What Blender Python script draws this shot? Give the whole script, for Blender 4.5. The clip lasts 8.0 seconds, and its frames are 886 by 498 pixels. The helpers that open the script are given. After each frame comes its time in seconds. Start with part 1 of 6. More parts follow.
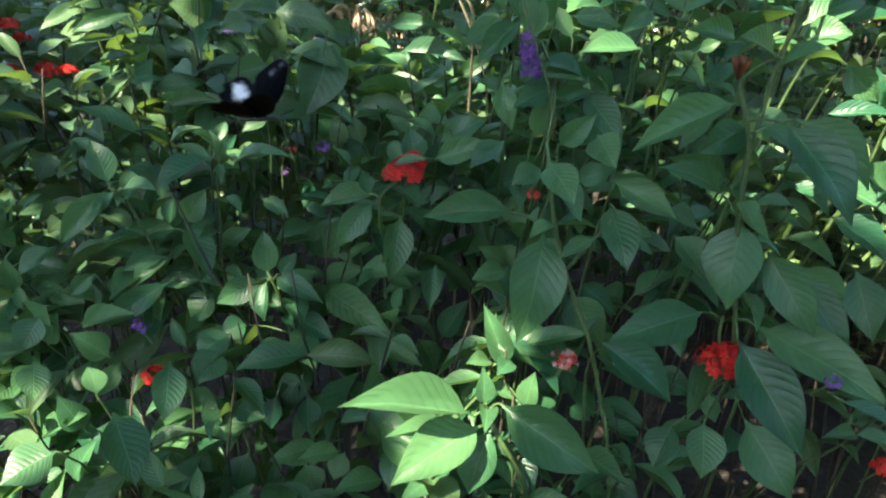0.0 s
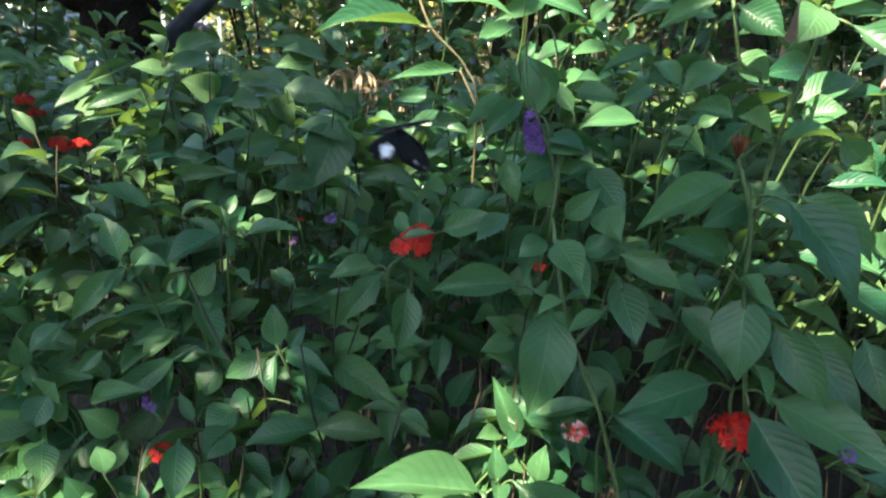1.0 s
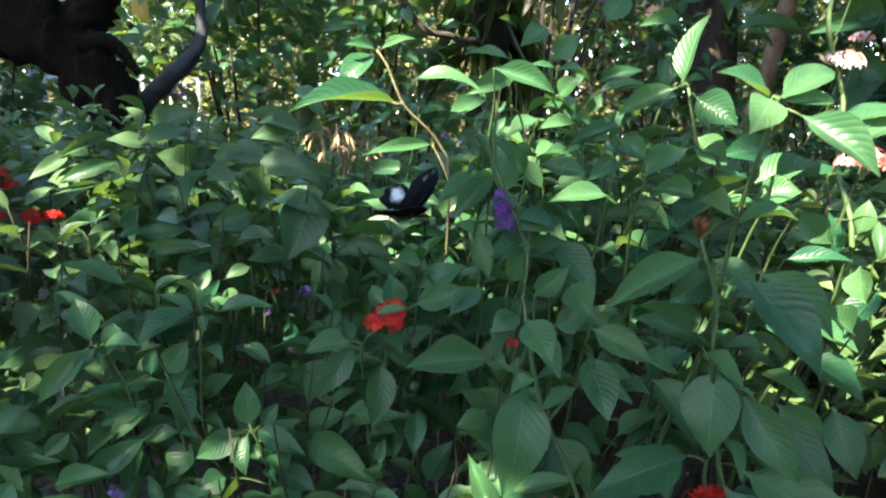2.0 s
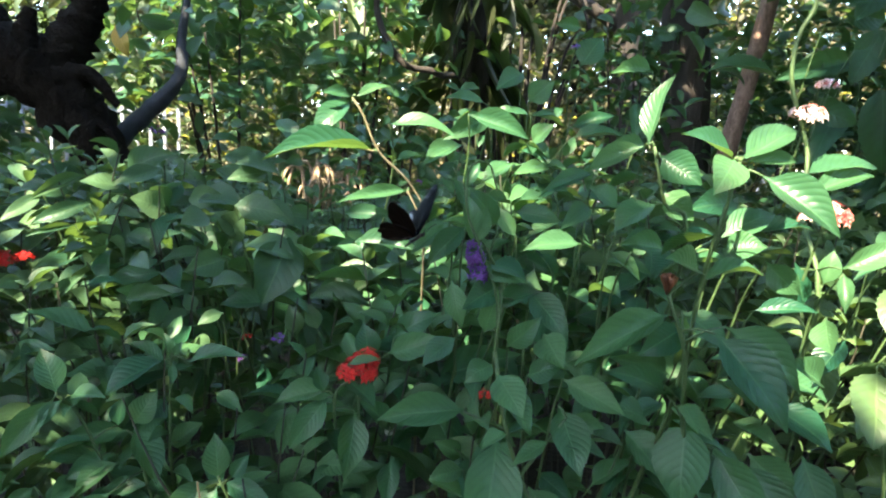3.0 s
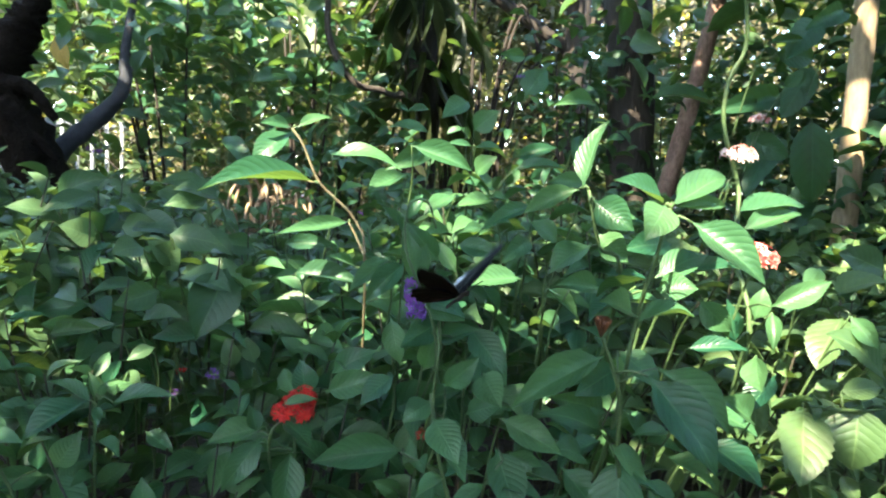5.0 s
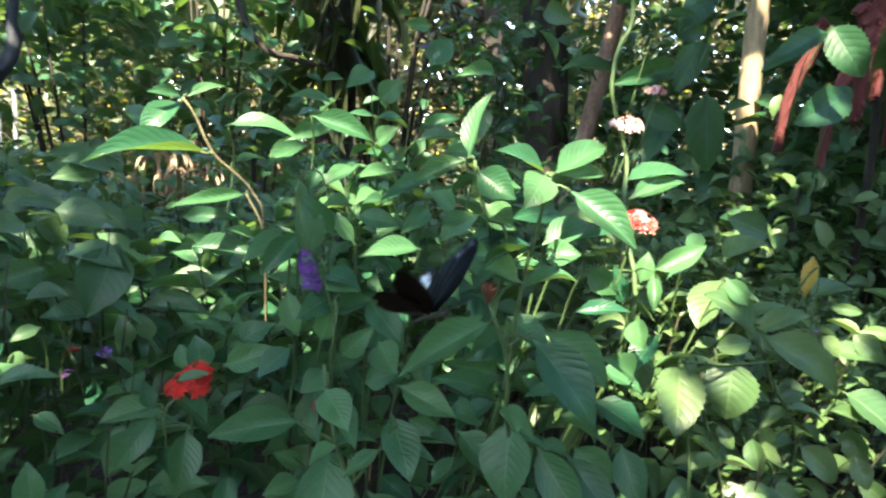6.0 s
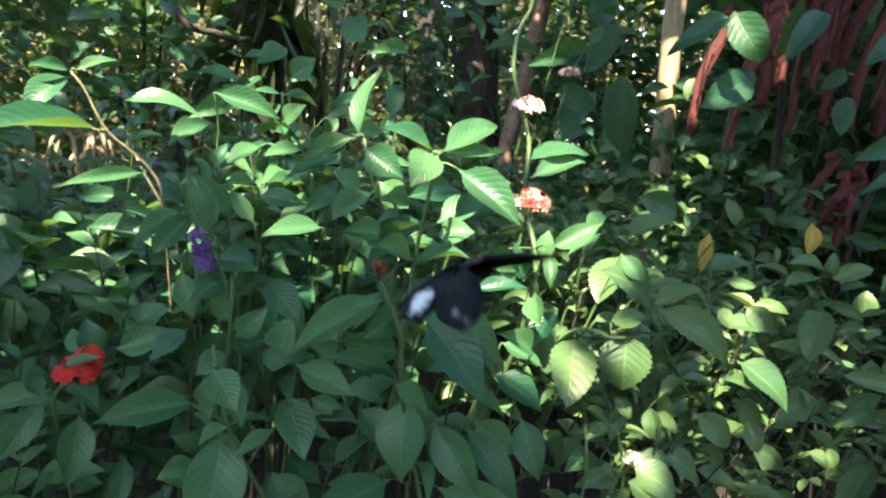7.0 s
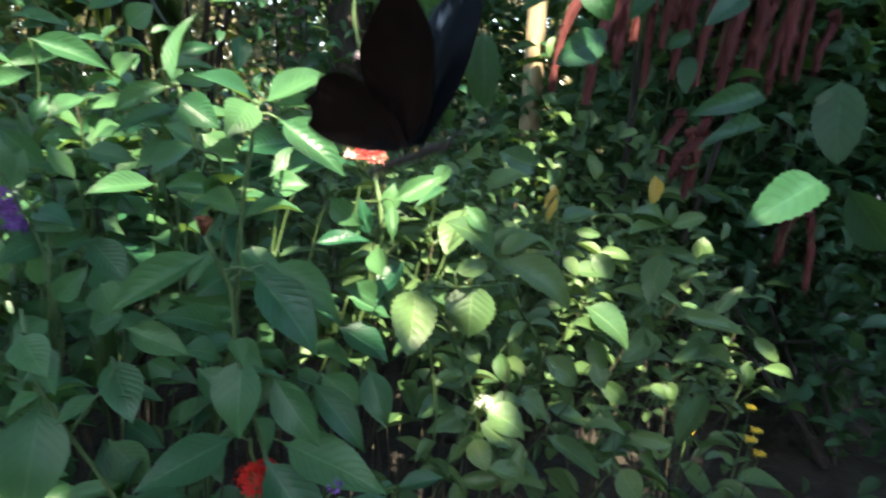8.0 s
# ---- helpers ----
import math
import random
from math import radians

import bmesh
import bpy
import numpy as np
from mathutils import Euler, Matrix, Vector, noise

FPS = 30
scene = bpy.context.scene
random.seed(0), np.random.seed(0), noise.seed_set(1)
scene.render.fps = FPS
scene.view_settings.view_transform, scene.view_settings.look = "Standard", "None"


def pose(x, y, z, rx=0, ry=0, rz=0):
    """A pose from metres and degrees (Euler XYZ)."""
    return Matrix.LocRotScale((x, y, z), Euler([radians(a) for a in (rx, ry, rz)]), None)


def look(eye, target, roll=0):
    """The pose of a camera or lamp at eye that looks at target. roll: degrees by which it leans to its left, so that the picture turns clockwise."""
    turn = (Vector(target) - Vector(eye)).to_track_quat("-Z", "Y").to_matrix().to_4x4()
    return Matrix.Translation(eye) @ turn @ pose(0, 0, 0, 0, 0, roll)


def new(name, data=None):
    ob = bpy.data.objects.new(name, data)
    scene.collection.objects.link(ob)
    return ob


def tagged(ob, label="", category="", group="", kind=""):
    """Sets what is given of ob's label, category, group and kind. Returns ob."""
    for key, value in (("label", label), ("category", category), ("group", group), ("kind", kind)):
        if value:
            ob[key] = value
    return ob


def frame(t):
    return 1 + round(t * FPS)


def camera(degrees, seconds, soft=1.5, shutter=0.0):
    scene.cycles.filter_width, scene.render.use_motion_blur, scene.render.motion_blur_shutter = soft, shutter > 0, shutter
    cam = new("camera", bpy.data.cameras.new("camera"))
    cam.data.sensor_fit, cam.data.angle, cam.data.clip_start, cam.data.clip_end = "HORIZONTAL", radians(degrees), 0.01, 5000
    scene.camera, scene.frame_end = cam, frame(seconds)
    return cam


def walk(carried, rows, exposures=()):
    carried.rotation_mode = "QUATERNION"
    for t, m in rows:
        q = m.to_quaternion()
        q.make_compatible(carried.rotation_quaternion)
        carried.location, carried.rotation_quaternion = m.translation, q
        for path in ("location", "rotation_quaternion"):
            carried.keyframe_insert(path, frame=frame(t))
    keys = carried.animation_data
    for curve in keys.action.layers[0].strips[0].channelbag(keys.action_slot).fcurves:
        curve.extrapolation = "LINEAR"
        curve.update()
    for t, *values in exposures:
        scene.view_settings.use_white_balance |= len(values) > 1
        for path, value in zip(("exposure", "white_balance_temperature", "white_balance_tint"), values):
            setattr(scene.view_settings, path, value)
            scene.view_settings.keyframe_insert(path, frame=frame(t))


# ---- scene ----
cam = camera(66.5, 8.0, soft=2.1, shutter=0.4)
PATH = [
    (0.0, (0.015, -0.003, 1.486), (0.031, 1.885, 0.827), 3.3),
    (0.5, (0.008, -0.003, 1.498), (0.024, 1.906, 0.903), 3.2),
    (1.0, (0.006, -0.004, 1.514), (0.009, 1.929, 1.001), 2.4),
    (1.5, (0.008, -0.005, 1.531), (0.038, 1.948, 1.101), 2.1),
    (2.0, (0.013, -0.006, 1.547), (0.072, 1.96, 1.185), 2.0),
    (3.5, (0.028, 0.0, 1.587), (0.159, 1.979, 1.331), 2.7),
    (4.0, (0.032, 0.005, 1.595), (0.18, 1.986, 1.357), 3.2),
    (4.5, (0.033, 0.008, 1.602), (0.222, 1.987, 1.386), 3.4),
    (5.8, (0.068, -0.004, 1.605), (0.48, 1.932, 1.321), 2.8),
    (6.0, (0.077, -0.008, 1.606), (0.547, 1.913, 1.306), 3.0),
    (6.5, (0.102, -0.016, 1.607), (0.675, 1.876, 1.301), 3.7),
    (7.0, (0.127, -0.027, 1.606), (0.769, 1.836, 1.261), 3.4),
    (7.5, (0.153, -0.042, 1.607), (0.908, 1.772, 1.235), 3.2),
    (8.0, (0.186, -0.057, 1.601), (1.123, 1.654, 1.161), 3.8),
]
walk(cam, [(t, look(eye, target, roll)) for t, eye, target, roll in PATH],
     [(0.0, 3.52), (2.0, 3.60), (4.5, 3.74), (6.5, 3.64), (8.0, 3.40)])

# ---- light ----
SUN = Vector((-0.34, -0.60, 0.73)).normalized()
world = bpy.data.worlds.new("sky")
scene.world = world
world.use_nodes = True
wn = world.node_tree.nodes
sky = wn.new("ShaderNodeTexSky")
sky.sky_type, sky.sun_disc = "NISHITA", False
sky.sun_elevation, sky.sun_rotation = math.asin(SUN.z), math.atan2(SUN.x, SUN.y)
wn["Background"].inputs["Strength"].default_value = 0.15
world.node_tree.links.new(sky.outputs[0], wn["Background"].inputs["Color"])
sun = new("sun", bpy.data.lights.new("sun", "SUN"))
sun.data.energy, sun.data.angle, sun.data.color = 3.5, radians(0.5), (1.0, 0.87, 0.65)
sun.matrix_basis = look(SUN * 20, (0, 0, 0))


# ---- materials ----
def material(name):
    m = bpy.data.materials.new(name)
    m.use_nodes = True
    return m, m.node_tree.nodes, m.node_tree.links, m.node_tree.nodes["Principled BSDF"]


def math_node(n, l, op, a, b=None, c=None):
    k = n.new("ShaderNodeMath")
    k.operation = op
    for i, v in enumerate((a, b, c)):
        if v is None:
            continue
        if isinstance(v, (int, float)):
            k.inputs[i].default_value = v
        else:
            l.new(v, k.inputs[i])
    return k.outputs[0]


def mix_colour(n, l, fac, a, b):
    k = n.new("ShaderNodeMix")
    k.data_type = "RGBA"
    for sock, v in ((k.inputs[0], fac), (k.inputs[6], a), (k.inputs[7], b)):
        if isinstance(v, (int, float)):
            sock.default_value = v
        elif isinstance(v, tuple):
            sock.default_value = (*v, 1)
        else:
            l.new(v, sock)
    return k.outputs[2]


def random_value(n, l):
    """A value that differs from piece to piece, single or joined."""
    info, geo = n.new("ShaderNodeObjectInfo"), n.new("ShaderNodeNewGeometry")
    return math_node(n, l, "FRACT", math_node(n, l, "ADD", info.outputs["Random"], geo.outputs["Random Per Island"]))


def noise_fac(n, l, scale, detail=3.0, coords="Object"):
    tc, k = n.new("ShaderNodeTexCoord"), n.new("ShaderNodeTexNoise")
    k.inputs["Scale"].default_value, k.inputs["Detail"].default_value = scale, detail
    l.new(tc.outputs[coords], k.inputs["Vector"])
    return k.outputs["Fac"]


def leaf_material(name, dark, light, veins=9.0, rough=0.42, through_light=0.3, relief=0.5, yellow=0.0, groove_shade=0.4):
    m, n, l, b = material(name)
    uv = n.new("ShaderNodeUVMap")
    sep = n.new("ShaderNodeSeparateXYZ")
    l.new(uv.outputs[0], sep.inputs[0])
    u, v = sep.outputs[0], sep.outputs[1]
    a = math_node(n, l, "ABSOLUTE", math_node(n, l, "MULTIPLY_ADD", u, 2.0, -1.0))
    bow = math_node(n, l, "MULTIPLY", math_node(n, l, "POWER", a, 1.25), 0.26)
    wave = math_node(n, l, "ABSOLUTE", math_node(n, l, "SINE", math_node(n, l, "MULTIPLY", math_node(n, l, "SUBTRACT", v, bow), veins * math.pi)))
    rib = math_node(n, l, "MINIMUM", math_node(n, l, "MULTIPLY", a, 14.0), 1.0)
    quilt = math_node(n, l, "MULTIPLY", math_node(n, l, "POWER", wave, 0.5), rib)
    r = random_value(n, l)
    base = mix_colour(n, l, r, dark, light)
    if yellow:
        base = mix_colour(n, l, math_node(n, l, "GREATER_THAN", r, 1 - yellow), base, (0.42, 0.36, 0.04))
    blotch = noise_fac(n, l, 7.0, 4.0, "UV")
    base = mix_colour(n, l, math_node(n, l, "MULTIPLY", blotch, 0.55), base, tuple(0.6 * c for c in dark))
    pale = tuple(min(1, 1.6 * c + 0.015) for c in light)
    # shade in the sunken veins is painted as a darker leaf colour
    groove = math_node(n, l, "MULTIPLY", math_node(n, l, "SUBTRACT", 1.0, math_node(n, l, "POWER", wave, 0.5)), groove_shade)
    base = mix_colour(n, l, groove, base, tuple(0.35 * c for c in dark))
    base = mix_colour(n, l, math_node(n, l, "MULTIPLY", math_node(n, l, "SUBTRACT", 1.0, rib), 0.35), base, pale)
    l.new(base, b.inputs["Base Color"])
    b.inputs["Roughness"].default_value = rough
    b.inputs["Specular IOR Level"].default_value = 0.36
    bump = n.new("ShaderNodeBump")
    bump.inputs["Strength"].default_value, bump.inputs["Distance"].default_value = relief, 0.004
    fine = math_node(n, l, "MULTIPLY_ADD", noise_fac(n, l, 60.0, 2.0, "UV"), 0.12, quilt)
    l.new(fine, bump.inputs["Height"])
    l.new(bump.outputs[0], b.inputs["Normal"])
    tr, mix = n.new("ShaderNodeBsdfTranslucent"), n.new("ShaderNodeMixShader")
    glow = mix_colour(n, l, 0.5, base, (0.25, 0.42, 0.05))
    l.new(glow, tr.inputs["Color"])
    l.new(bump.outputs[0], tr.inputs["Normal"])
    mix.inputs[0].default_value = through_light
    l.new(b.outputs[0], mix.inputs[1])
    l.new(tr.outputs[0], mix.inputs[2])
    l.new(mix.outputs[0], n["Material Output"].inputs[0])
    return m


def rough_material(name, dark, light, scale, rough=0.85, relief=0.5, depth=0.01, metal=0.0, stretch=None):
    m, n, l, b = material(name)
    tc, mp = n.new("ShaderNodeTexCoord"), n.new("ShaderNodeMapping")
    l.new(tc.outputs["Object"], mp.inputs["Vector"])
    if stretch:
        mp.inputs["Scale"].default_value = stretch
    big, small = n.new("ShaderNodeTexNoise"), n.new("ShaderNodeTexNoise")
    for k, s in ((big, scale), (small, scale * 7)):
        k.inputs["Scale"].default_value, k.inputs["Detail"].default_value = s, 5
        l.new(mp.outputs[0], k.inputs["Vector"])
    both = math_node(n, l, "MULTIPLY_ADD", small.outputs["Fac"], 0.6, math_node(n, l, "MULTIPLY", big.outputs["Fac"], 0.6))
    ramp = n.new("ShaderNodeValToRGB")
    ramp.color_ramp.elements[0].position, ramp.color_ramp.elements[1].position = 0.4, 0.8
    ramp.color_ramp.elements[0].color, ramp.color_ramp.elements[1].color = (*dark, 1), (*light, 1)
    l.new(both, ramp.inputs[0])
    l.new(ramp.outputs[0], b.inputs["Base Color"])
    b.inputs["Roughness"].default_value, b.inputs["Metallic"].default_value = rough, metal
    bump = n.new("ShaderNodeBump")
    bump.inputs["Strength"].default_value, bump.inputs["Distance"].default_value = relief, depth
    l.new(both, bump.inputs["Height"])
    l.new(bump.outputs[0], b.inputs["Normal"])
    return m


def petal_material(name, dark, light, rough=0.6):
    m, n, l, b = material(name)
    base = mix_colour(n, l, random_value(n, l), dark, light)
    base = mix_colour(n, l, math_node(n, l, "MULTIPLY", noise_fac(n, l, 160.0), 0.4), base, dark)
    l.new(base, b.inputs["Base Color"])
    b.inputs["Roughness"].default_value = rough
    tr, mix = n.new("ShaderNodeBsdfTranslucent"), n.new("ShaderNodeMixShader")
    l.new(base, tr.inputs["Color"])
    mix.inputs[0].default_value = 0.3
    l.new(b.outputs[0], mix.inputs[1])
    l.new(tr.outputs[0], mix.inputs[2])
    l.new(mix.outputs[0], n["Material Output"].inputs[0])
    return m


PENTAS = leaf_material("pentas_leaf", (0.018, 0.086, 0.045), (0.090, 0.204, 0.080), veins=10, relief=0.18, rough=0.36, through_light=0.32, groove_shade=0.2)
LANTANA = leaf_material("lantana_leaf", (0.038, 0.090, 0.036), (0.112, 0.182, 0.060), veins=8, relief=0.15, rough=0.42, through_light=0.2, groove_shade=0.2)
MOUND = leaf_material("mound_leaf", (0.025, 0.078, 0.040), (0.090, 0.160, 0.064), veins=9, relief=0.15, through_light=0.26, groove_shade=0.25)
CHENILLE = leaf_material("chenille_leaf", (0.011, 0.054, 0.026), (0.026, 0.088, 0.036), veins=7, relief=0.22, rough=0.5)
FROND = leaf_material("fern_frond", (0.010, 0.022, 0.010), (0.040, 0.046, 0.018), veins=6, relief=0.2, rough=0.55)
WOODS = leaf_material("woodland_leaf", (0.036, 0.068, 0.030), (0.120, 0.162, 0.090), veins=5, relief=0.2, through_light=0.3, yellow=0.05)
DRY = leaf_material("dry_shrub_leaf", (0.060, 0.058, 0.034), (0.23, 0.20, 0.12), veins=5, relief=0.2, through_light=0.3, yellow=0.04)
WITHERED = leaf_material("withered_leaf", (0.42, 0.26, 0.04), (0.55, 0.38, 0.07), veins=8, relief=0.3, through_light=0.3)
BROAD = leaf_material("broad_leaf", (0.018, 0.070, 0.034), (0.042, 0.115, 0.048), veins=8, relief=0.2, rough=0.4)
BANANA = leaf_material("banana_leaf", (0.13, 0.18, 0.10), (0.25, 0.30, 0.18), veins=40, relief=0.2, rough=0.4, through_light=0.4)
CANOPY = leaf_material("canopy_leaf", (0.025, 0.070, 0.020), (0.050, 0.110, 0.030), veins=5, relief=0.1, through_light=0.22)
STEM = rough_material("green_stem", (0.030, 0.07, 0.022), (0.085, 0.14, 0.045), 40, rough=0.6, relief=0.3, depth=0.002)
# darker copy of the stem; its colour stands in for shade inside the bushes
SHADED_STEM = rough_material("shaded_stem", (0.012, 0.012, 0.006), (0.048, 0.042, 0.022), 40, relief=0.4, depth=0.002)
TWIG = rough_material("woody_twig", (0.09, 0.075, 0.04), (0.27, 0.23, 0.13), 60, relief=0.5, depth=0.002)
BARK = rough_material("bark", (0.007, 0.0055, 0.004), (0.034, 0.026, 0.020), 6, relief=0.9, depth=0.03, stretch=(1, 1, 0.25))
PALE_BARK = rough_material("pale_bark", (0.12, 0.088, 0.05), (0.31, 0.235, 0.14), 9, relief=0.6, depth=0.008, stretch=(1, 1, 0.3))
BROWN_BARK = rough_material("brown_bark", (0.075, 0.040, 0.026), (0.24, 0.15, 0.11), 12, relief=0.7, depth=0.01, stretch=(1, 1, 0.4))
# dead wood's near-black colour stands in for the trunk's shade
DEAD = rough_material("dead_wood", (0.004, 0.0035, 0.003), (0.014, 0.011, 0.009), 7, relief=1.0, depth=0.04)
SLATE = rough_material("bluish_branch", (0.008, 0.010, 0.015), (0.026, 0.032, 0.042), 20, relief=0.6, depth=0.01)
FIBRE = rough_material("dry_fibre", (0.12, 0.085, 0.05), (0.42, 0.31, 0.20), 25, relief=0.6, depth=0.01)
# soil colour is lowered to near black so the shaded gaps stay dark
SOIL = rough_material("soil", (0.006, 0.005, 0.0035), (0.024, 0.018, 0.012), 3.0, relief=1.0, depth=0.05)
FENCE = rough_material("painted_fence", (0.08, 0.095, 0.115), (0.20, 0.225, 0.26), 14, rough=0.6, relief=0.2, depth=0.003)
RED = petal_material("red_petal", (0.46, 0.010, 0.008), (0.78, 0.034, 0.022))
PINK = petal_material("pink_petal", (0.55, 0.09, 0.08), (0.76, 0.32, 0.27))
PALE = petal_material("pale_pink_petal", (0.75, 0.45, 0.45), (0.90, 0.75, 0.72))
PURPLE = petal_material("purple_petal", (0.11, 0.03, 0.22), (0.27, 0.11, 0.46))
WHITE = petal_material("white_petal", (0.70, 0.68, 0.60), (0.88, 0.86, 0.80))
YELLOW = petal_material("yellow_petal", (0.70, 0.42, 0.02), (0.85, 0.62, 0.05))
BUD = petal_material("brown_bud", (0.12, 0.04, 0.014), (0.28, 0.10, 0.035))
# almost no gloss, so the sky does not lighten the dark trunk
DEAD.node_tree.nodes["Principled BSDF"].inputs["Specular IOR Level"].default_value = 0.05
CATKIN = petal_material("catkin_fuzz", (0.07, 0.015, 0.015), (0.15, 0.038, 0.035), rough=0.95)


# ---- building helpers ----
class Geo:
    """Verts, faces, uvs and material slots gathered for one mesh."""

    def __init__(self):
        self.v, self.f, self.uv, self.slot, self.count = [], [], [], [], 0

    def add(self, verts, faces, uvs=None, slot=0):
        verts = np.asarray(verts, float)
        self.v.append(verts)
        k = self.count
        self.f.extend([tuple(i + k for i in f) for f in faces])
        self.uv.append(np.zeros((len(verts), 2)) if uvs is None else np.asarray(uvs, float))
        self.slot.extend([slot] * len(faces))
        self.count += len(verts)

    def mesh(self, name, *mats, smooth=True):
        me = bpy.data.meshes.new(name)
        verts = np.concatenate(self.v)
        me.from_pydata([tuple(p) for p in verts.tolist()], [], self.f)
        uv = np.concatenate(self.uv)
        layer = me.uv_layers.new(name="UVMap")
        idx = np.empty(len(me.loops), dtype=np.int32)
        me.loops.foreach_get("vertex_index", idx)
        layer.data.foreach_set("uv", uv[idx].astype(np.float32).ravel())
        for mat in mats:
            me.materials.append(mat)
        me.polygons.foreach_set("material_index", np.array(self.slot, dtype=np.int32))
        me.polygons.foreach_set("use_smooth", np.full(len(me.polygons), smooth))
        me.update()
        return me


def smooth_line(points, per=4):
    """Catmull-Rom through the points."""
    p = [np.array(q, float) for q in points]
    p = [2 * p[0] - p[1]] + p + [2 * p[-1] - p[-2]]
    out = []
    for i in range(1, len(p) - 2):
        for k in range(per):
            s = k / per
            a, b, c, d = p[i - 1], p[i], p[i + 1], p[i + 2]
            out.append(0.5 * (2 * b + (c - a) * s + (2 * a - 5 * b + 4 * c - d) * s * s + (3 * b - a - 3 * c + d) * s ** 3))
    out.append(p[-2])
    return out


def add_tube(geo, line, r0, r1, sides=6, rough=0.0, slot=0, seed=0):
    """A tapered tube along a line of points, closed at both ends."""
    rng = np.random.default_rng(seed + len(line))
    line = [np.array(q, float) for q in line]
    ring, faces, uvs = [], [], []
    side = np.array([1.0, 0.13, 0.07])
    for i, c in enumerate(line):
        d = line[min(i + 1, len(line) - 1)] - line[max(i - 1, 0)]
        d /= np.linalg.norm(d) + 1e-9
        side = side - d * side.dot(d)
        side /= np.linalg.norm(side) + 1e-9
        up = np.cross(d, side)
        s = i / max(1, len(line) - 1)
        for k in range(sides):
            a = 2 * math.pi * k / sides
            r = (r0 + (r1 - r0) * s) * (1 + rough * rng.normal())
            ring.append(c + r * (math.cos(a) * side + math.sin(a) * up))
            uvs.append((k / sides, s))
    for i in range(len(line) - 1):
        for k in range(sides):
            j = (k + 1) % sides
            faces.append((i * sides + k, i * sides + j, (i + 1) * sides + j, (i + 1) * sides + k))
    faces.append(tuple(range(sides - 1, -1, -1)))
    faces.append(tuple((len(line) - 1) * sides + k for k in range(sides)))
    geo.add(ring, faces, uvs, slot)


def leaf_grid(rows, cols, blunt=1.2, full=0.78, arch=0.10, fold=0.10, teeth=0, curl=0.0, petiole=0.07, skew=0.0):
    """Verts, faces and uvs of one leaf: unit length along y, unit width along x, face up z."""
    def wide(s):
        return max(0.0, s) ** full * max(0.0, 1 - s) ** blunt
    top = max(wide(k / 200) for k in range(201))
    verts, uvs, faces = [], [], []
    for i in range(rows + 1):
        s = i / rows
        if s < petiole:
            w = 0.03
        else:
            q = (s - petiole) / (1 - petiole)
            w = max(0.012, wide(q) / top)
            if teeth and 0.05 < q < 0.97:
                w *= 1 + 0.045 * (1 if i % 2 else -1)
        for j in range(cols + 1):
            u = j / cols
            x = (u - 0.5) * w
            z = arch * 4 * s * (1 - s) + fold * abs(u - 0.5) * 2 * w * 0.6 - curl * s * s * (u - 0.5) * w
            z += 0.012 * math.sin(9 * s + 3 * u)
            verts.append((x + skew * s * (1 - s), s, z))
            uvs.append((u, s))
    for i in range(rows):
        for j in range(cols):
            k = i * (cols + 1) + j
            faces.append((k, k + 1, k + cols + 2, k + cols + 1))
    return np.array(verts), faces, np.array(uvs)


def leaf_matrix(base, tip, width, roll=0.0, up=(0.0, -0.35, 1.0)):
    b, t = Vector(base), Vector(tip)
    y = t - b
    length = y.length
    y.normalize()
    hint = Vector(up).normalized()
    if abs(y.dot(hint)) > 0.93:
        hint = Vector((0.0, -1.0, 0.1)).normalized()
    z = (hint - y * y.dot(hint)).normalized()
    z = Matrix.Rotation(radians(roll), 3, y) @ z
    x = y.cross(z)
    m = Matrix((x * width, y * length, z * length)).transposed().to_4x4()
    m.translation = b
    return m


def part(name, data, parent, m=None, label=""):
    ob = new(name, data)
    ob.parent = parent
    world_m = Matrix.Identity(4) if m is None else m
    top = parent
    inv = Matrix.Identity(4)
    while top is not None:
        inv = inv @ Matrix.Translation(-top.location)
        top = top.parent
    ob.matrix_basis = inv @ world_m
    return tagged(ob, label) if label else ob


def thing(name, label, category, at=(0, 0, 0), group="", kind=""):
    ob = new(name)
    ob.empty_display_size = 0.1
    ob.location = at
    return tagged(ob, label, category, group, kind)


def leaf_set(name, mat, rows, cols, count, **shape):
    out = []
    rng = random.Random(name)
    for k in range(count):
        g = Geo()
        g.add(*leaf_grid(rows, cols, arch=rng.uniform(0.03, 0.13), fold=rng.uniform(0.10, 0.34), curl=rng.uniform(-0.3, 0.3),
                         skew=rng.uniform(-0.12, 0.12), **shape))
        out.append(g.mesh(name, mat))
    return out


LEAVES = {
    "o": leaf_set("pentas_leaf", PENTAS, 12, 4, 6),
    "s": leaf_set("lantana_leaf", LANTANA, 22, 4, 5, teeth=1, full=0.55, blunt=0.85),
    "c": leaf_set("chenille_leaf", CHENILLE, 22, 4, 4, teeth=1, full=0.5, blunt=0.75),
    "y": leaf_set("withered_leaf", WITHERED, 10, 4, 2),
    "m": leaf_set("mound_leaf", MOUND, 10, 4, 5, full=0.65, blunt=1.05),
}
SMALL = {
    "o": leaf_set("shoot_leaf", PENTAS, 7, 2, 5),
    "s": leaf_set("small_serrated_leaf", LANTANA, 8, 2, 5, full=0.55, blunt=0.9),
    "c": leaf_set("dark_leaf", CHENILLE, 8, 2, 4, full=0.5, blunt=0.75),
    "m": leaf_set("bank_leaf", MOUND, 7, 2, 5, full=0.65, blunt=1.05),
}

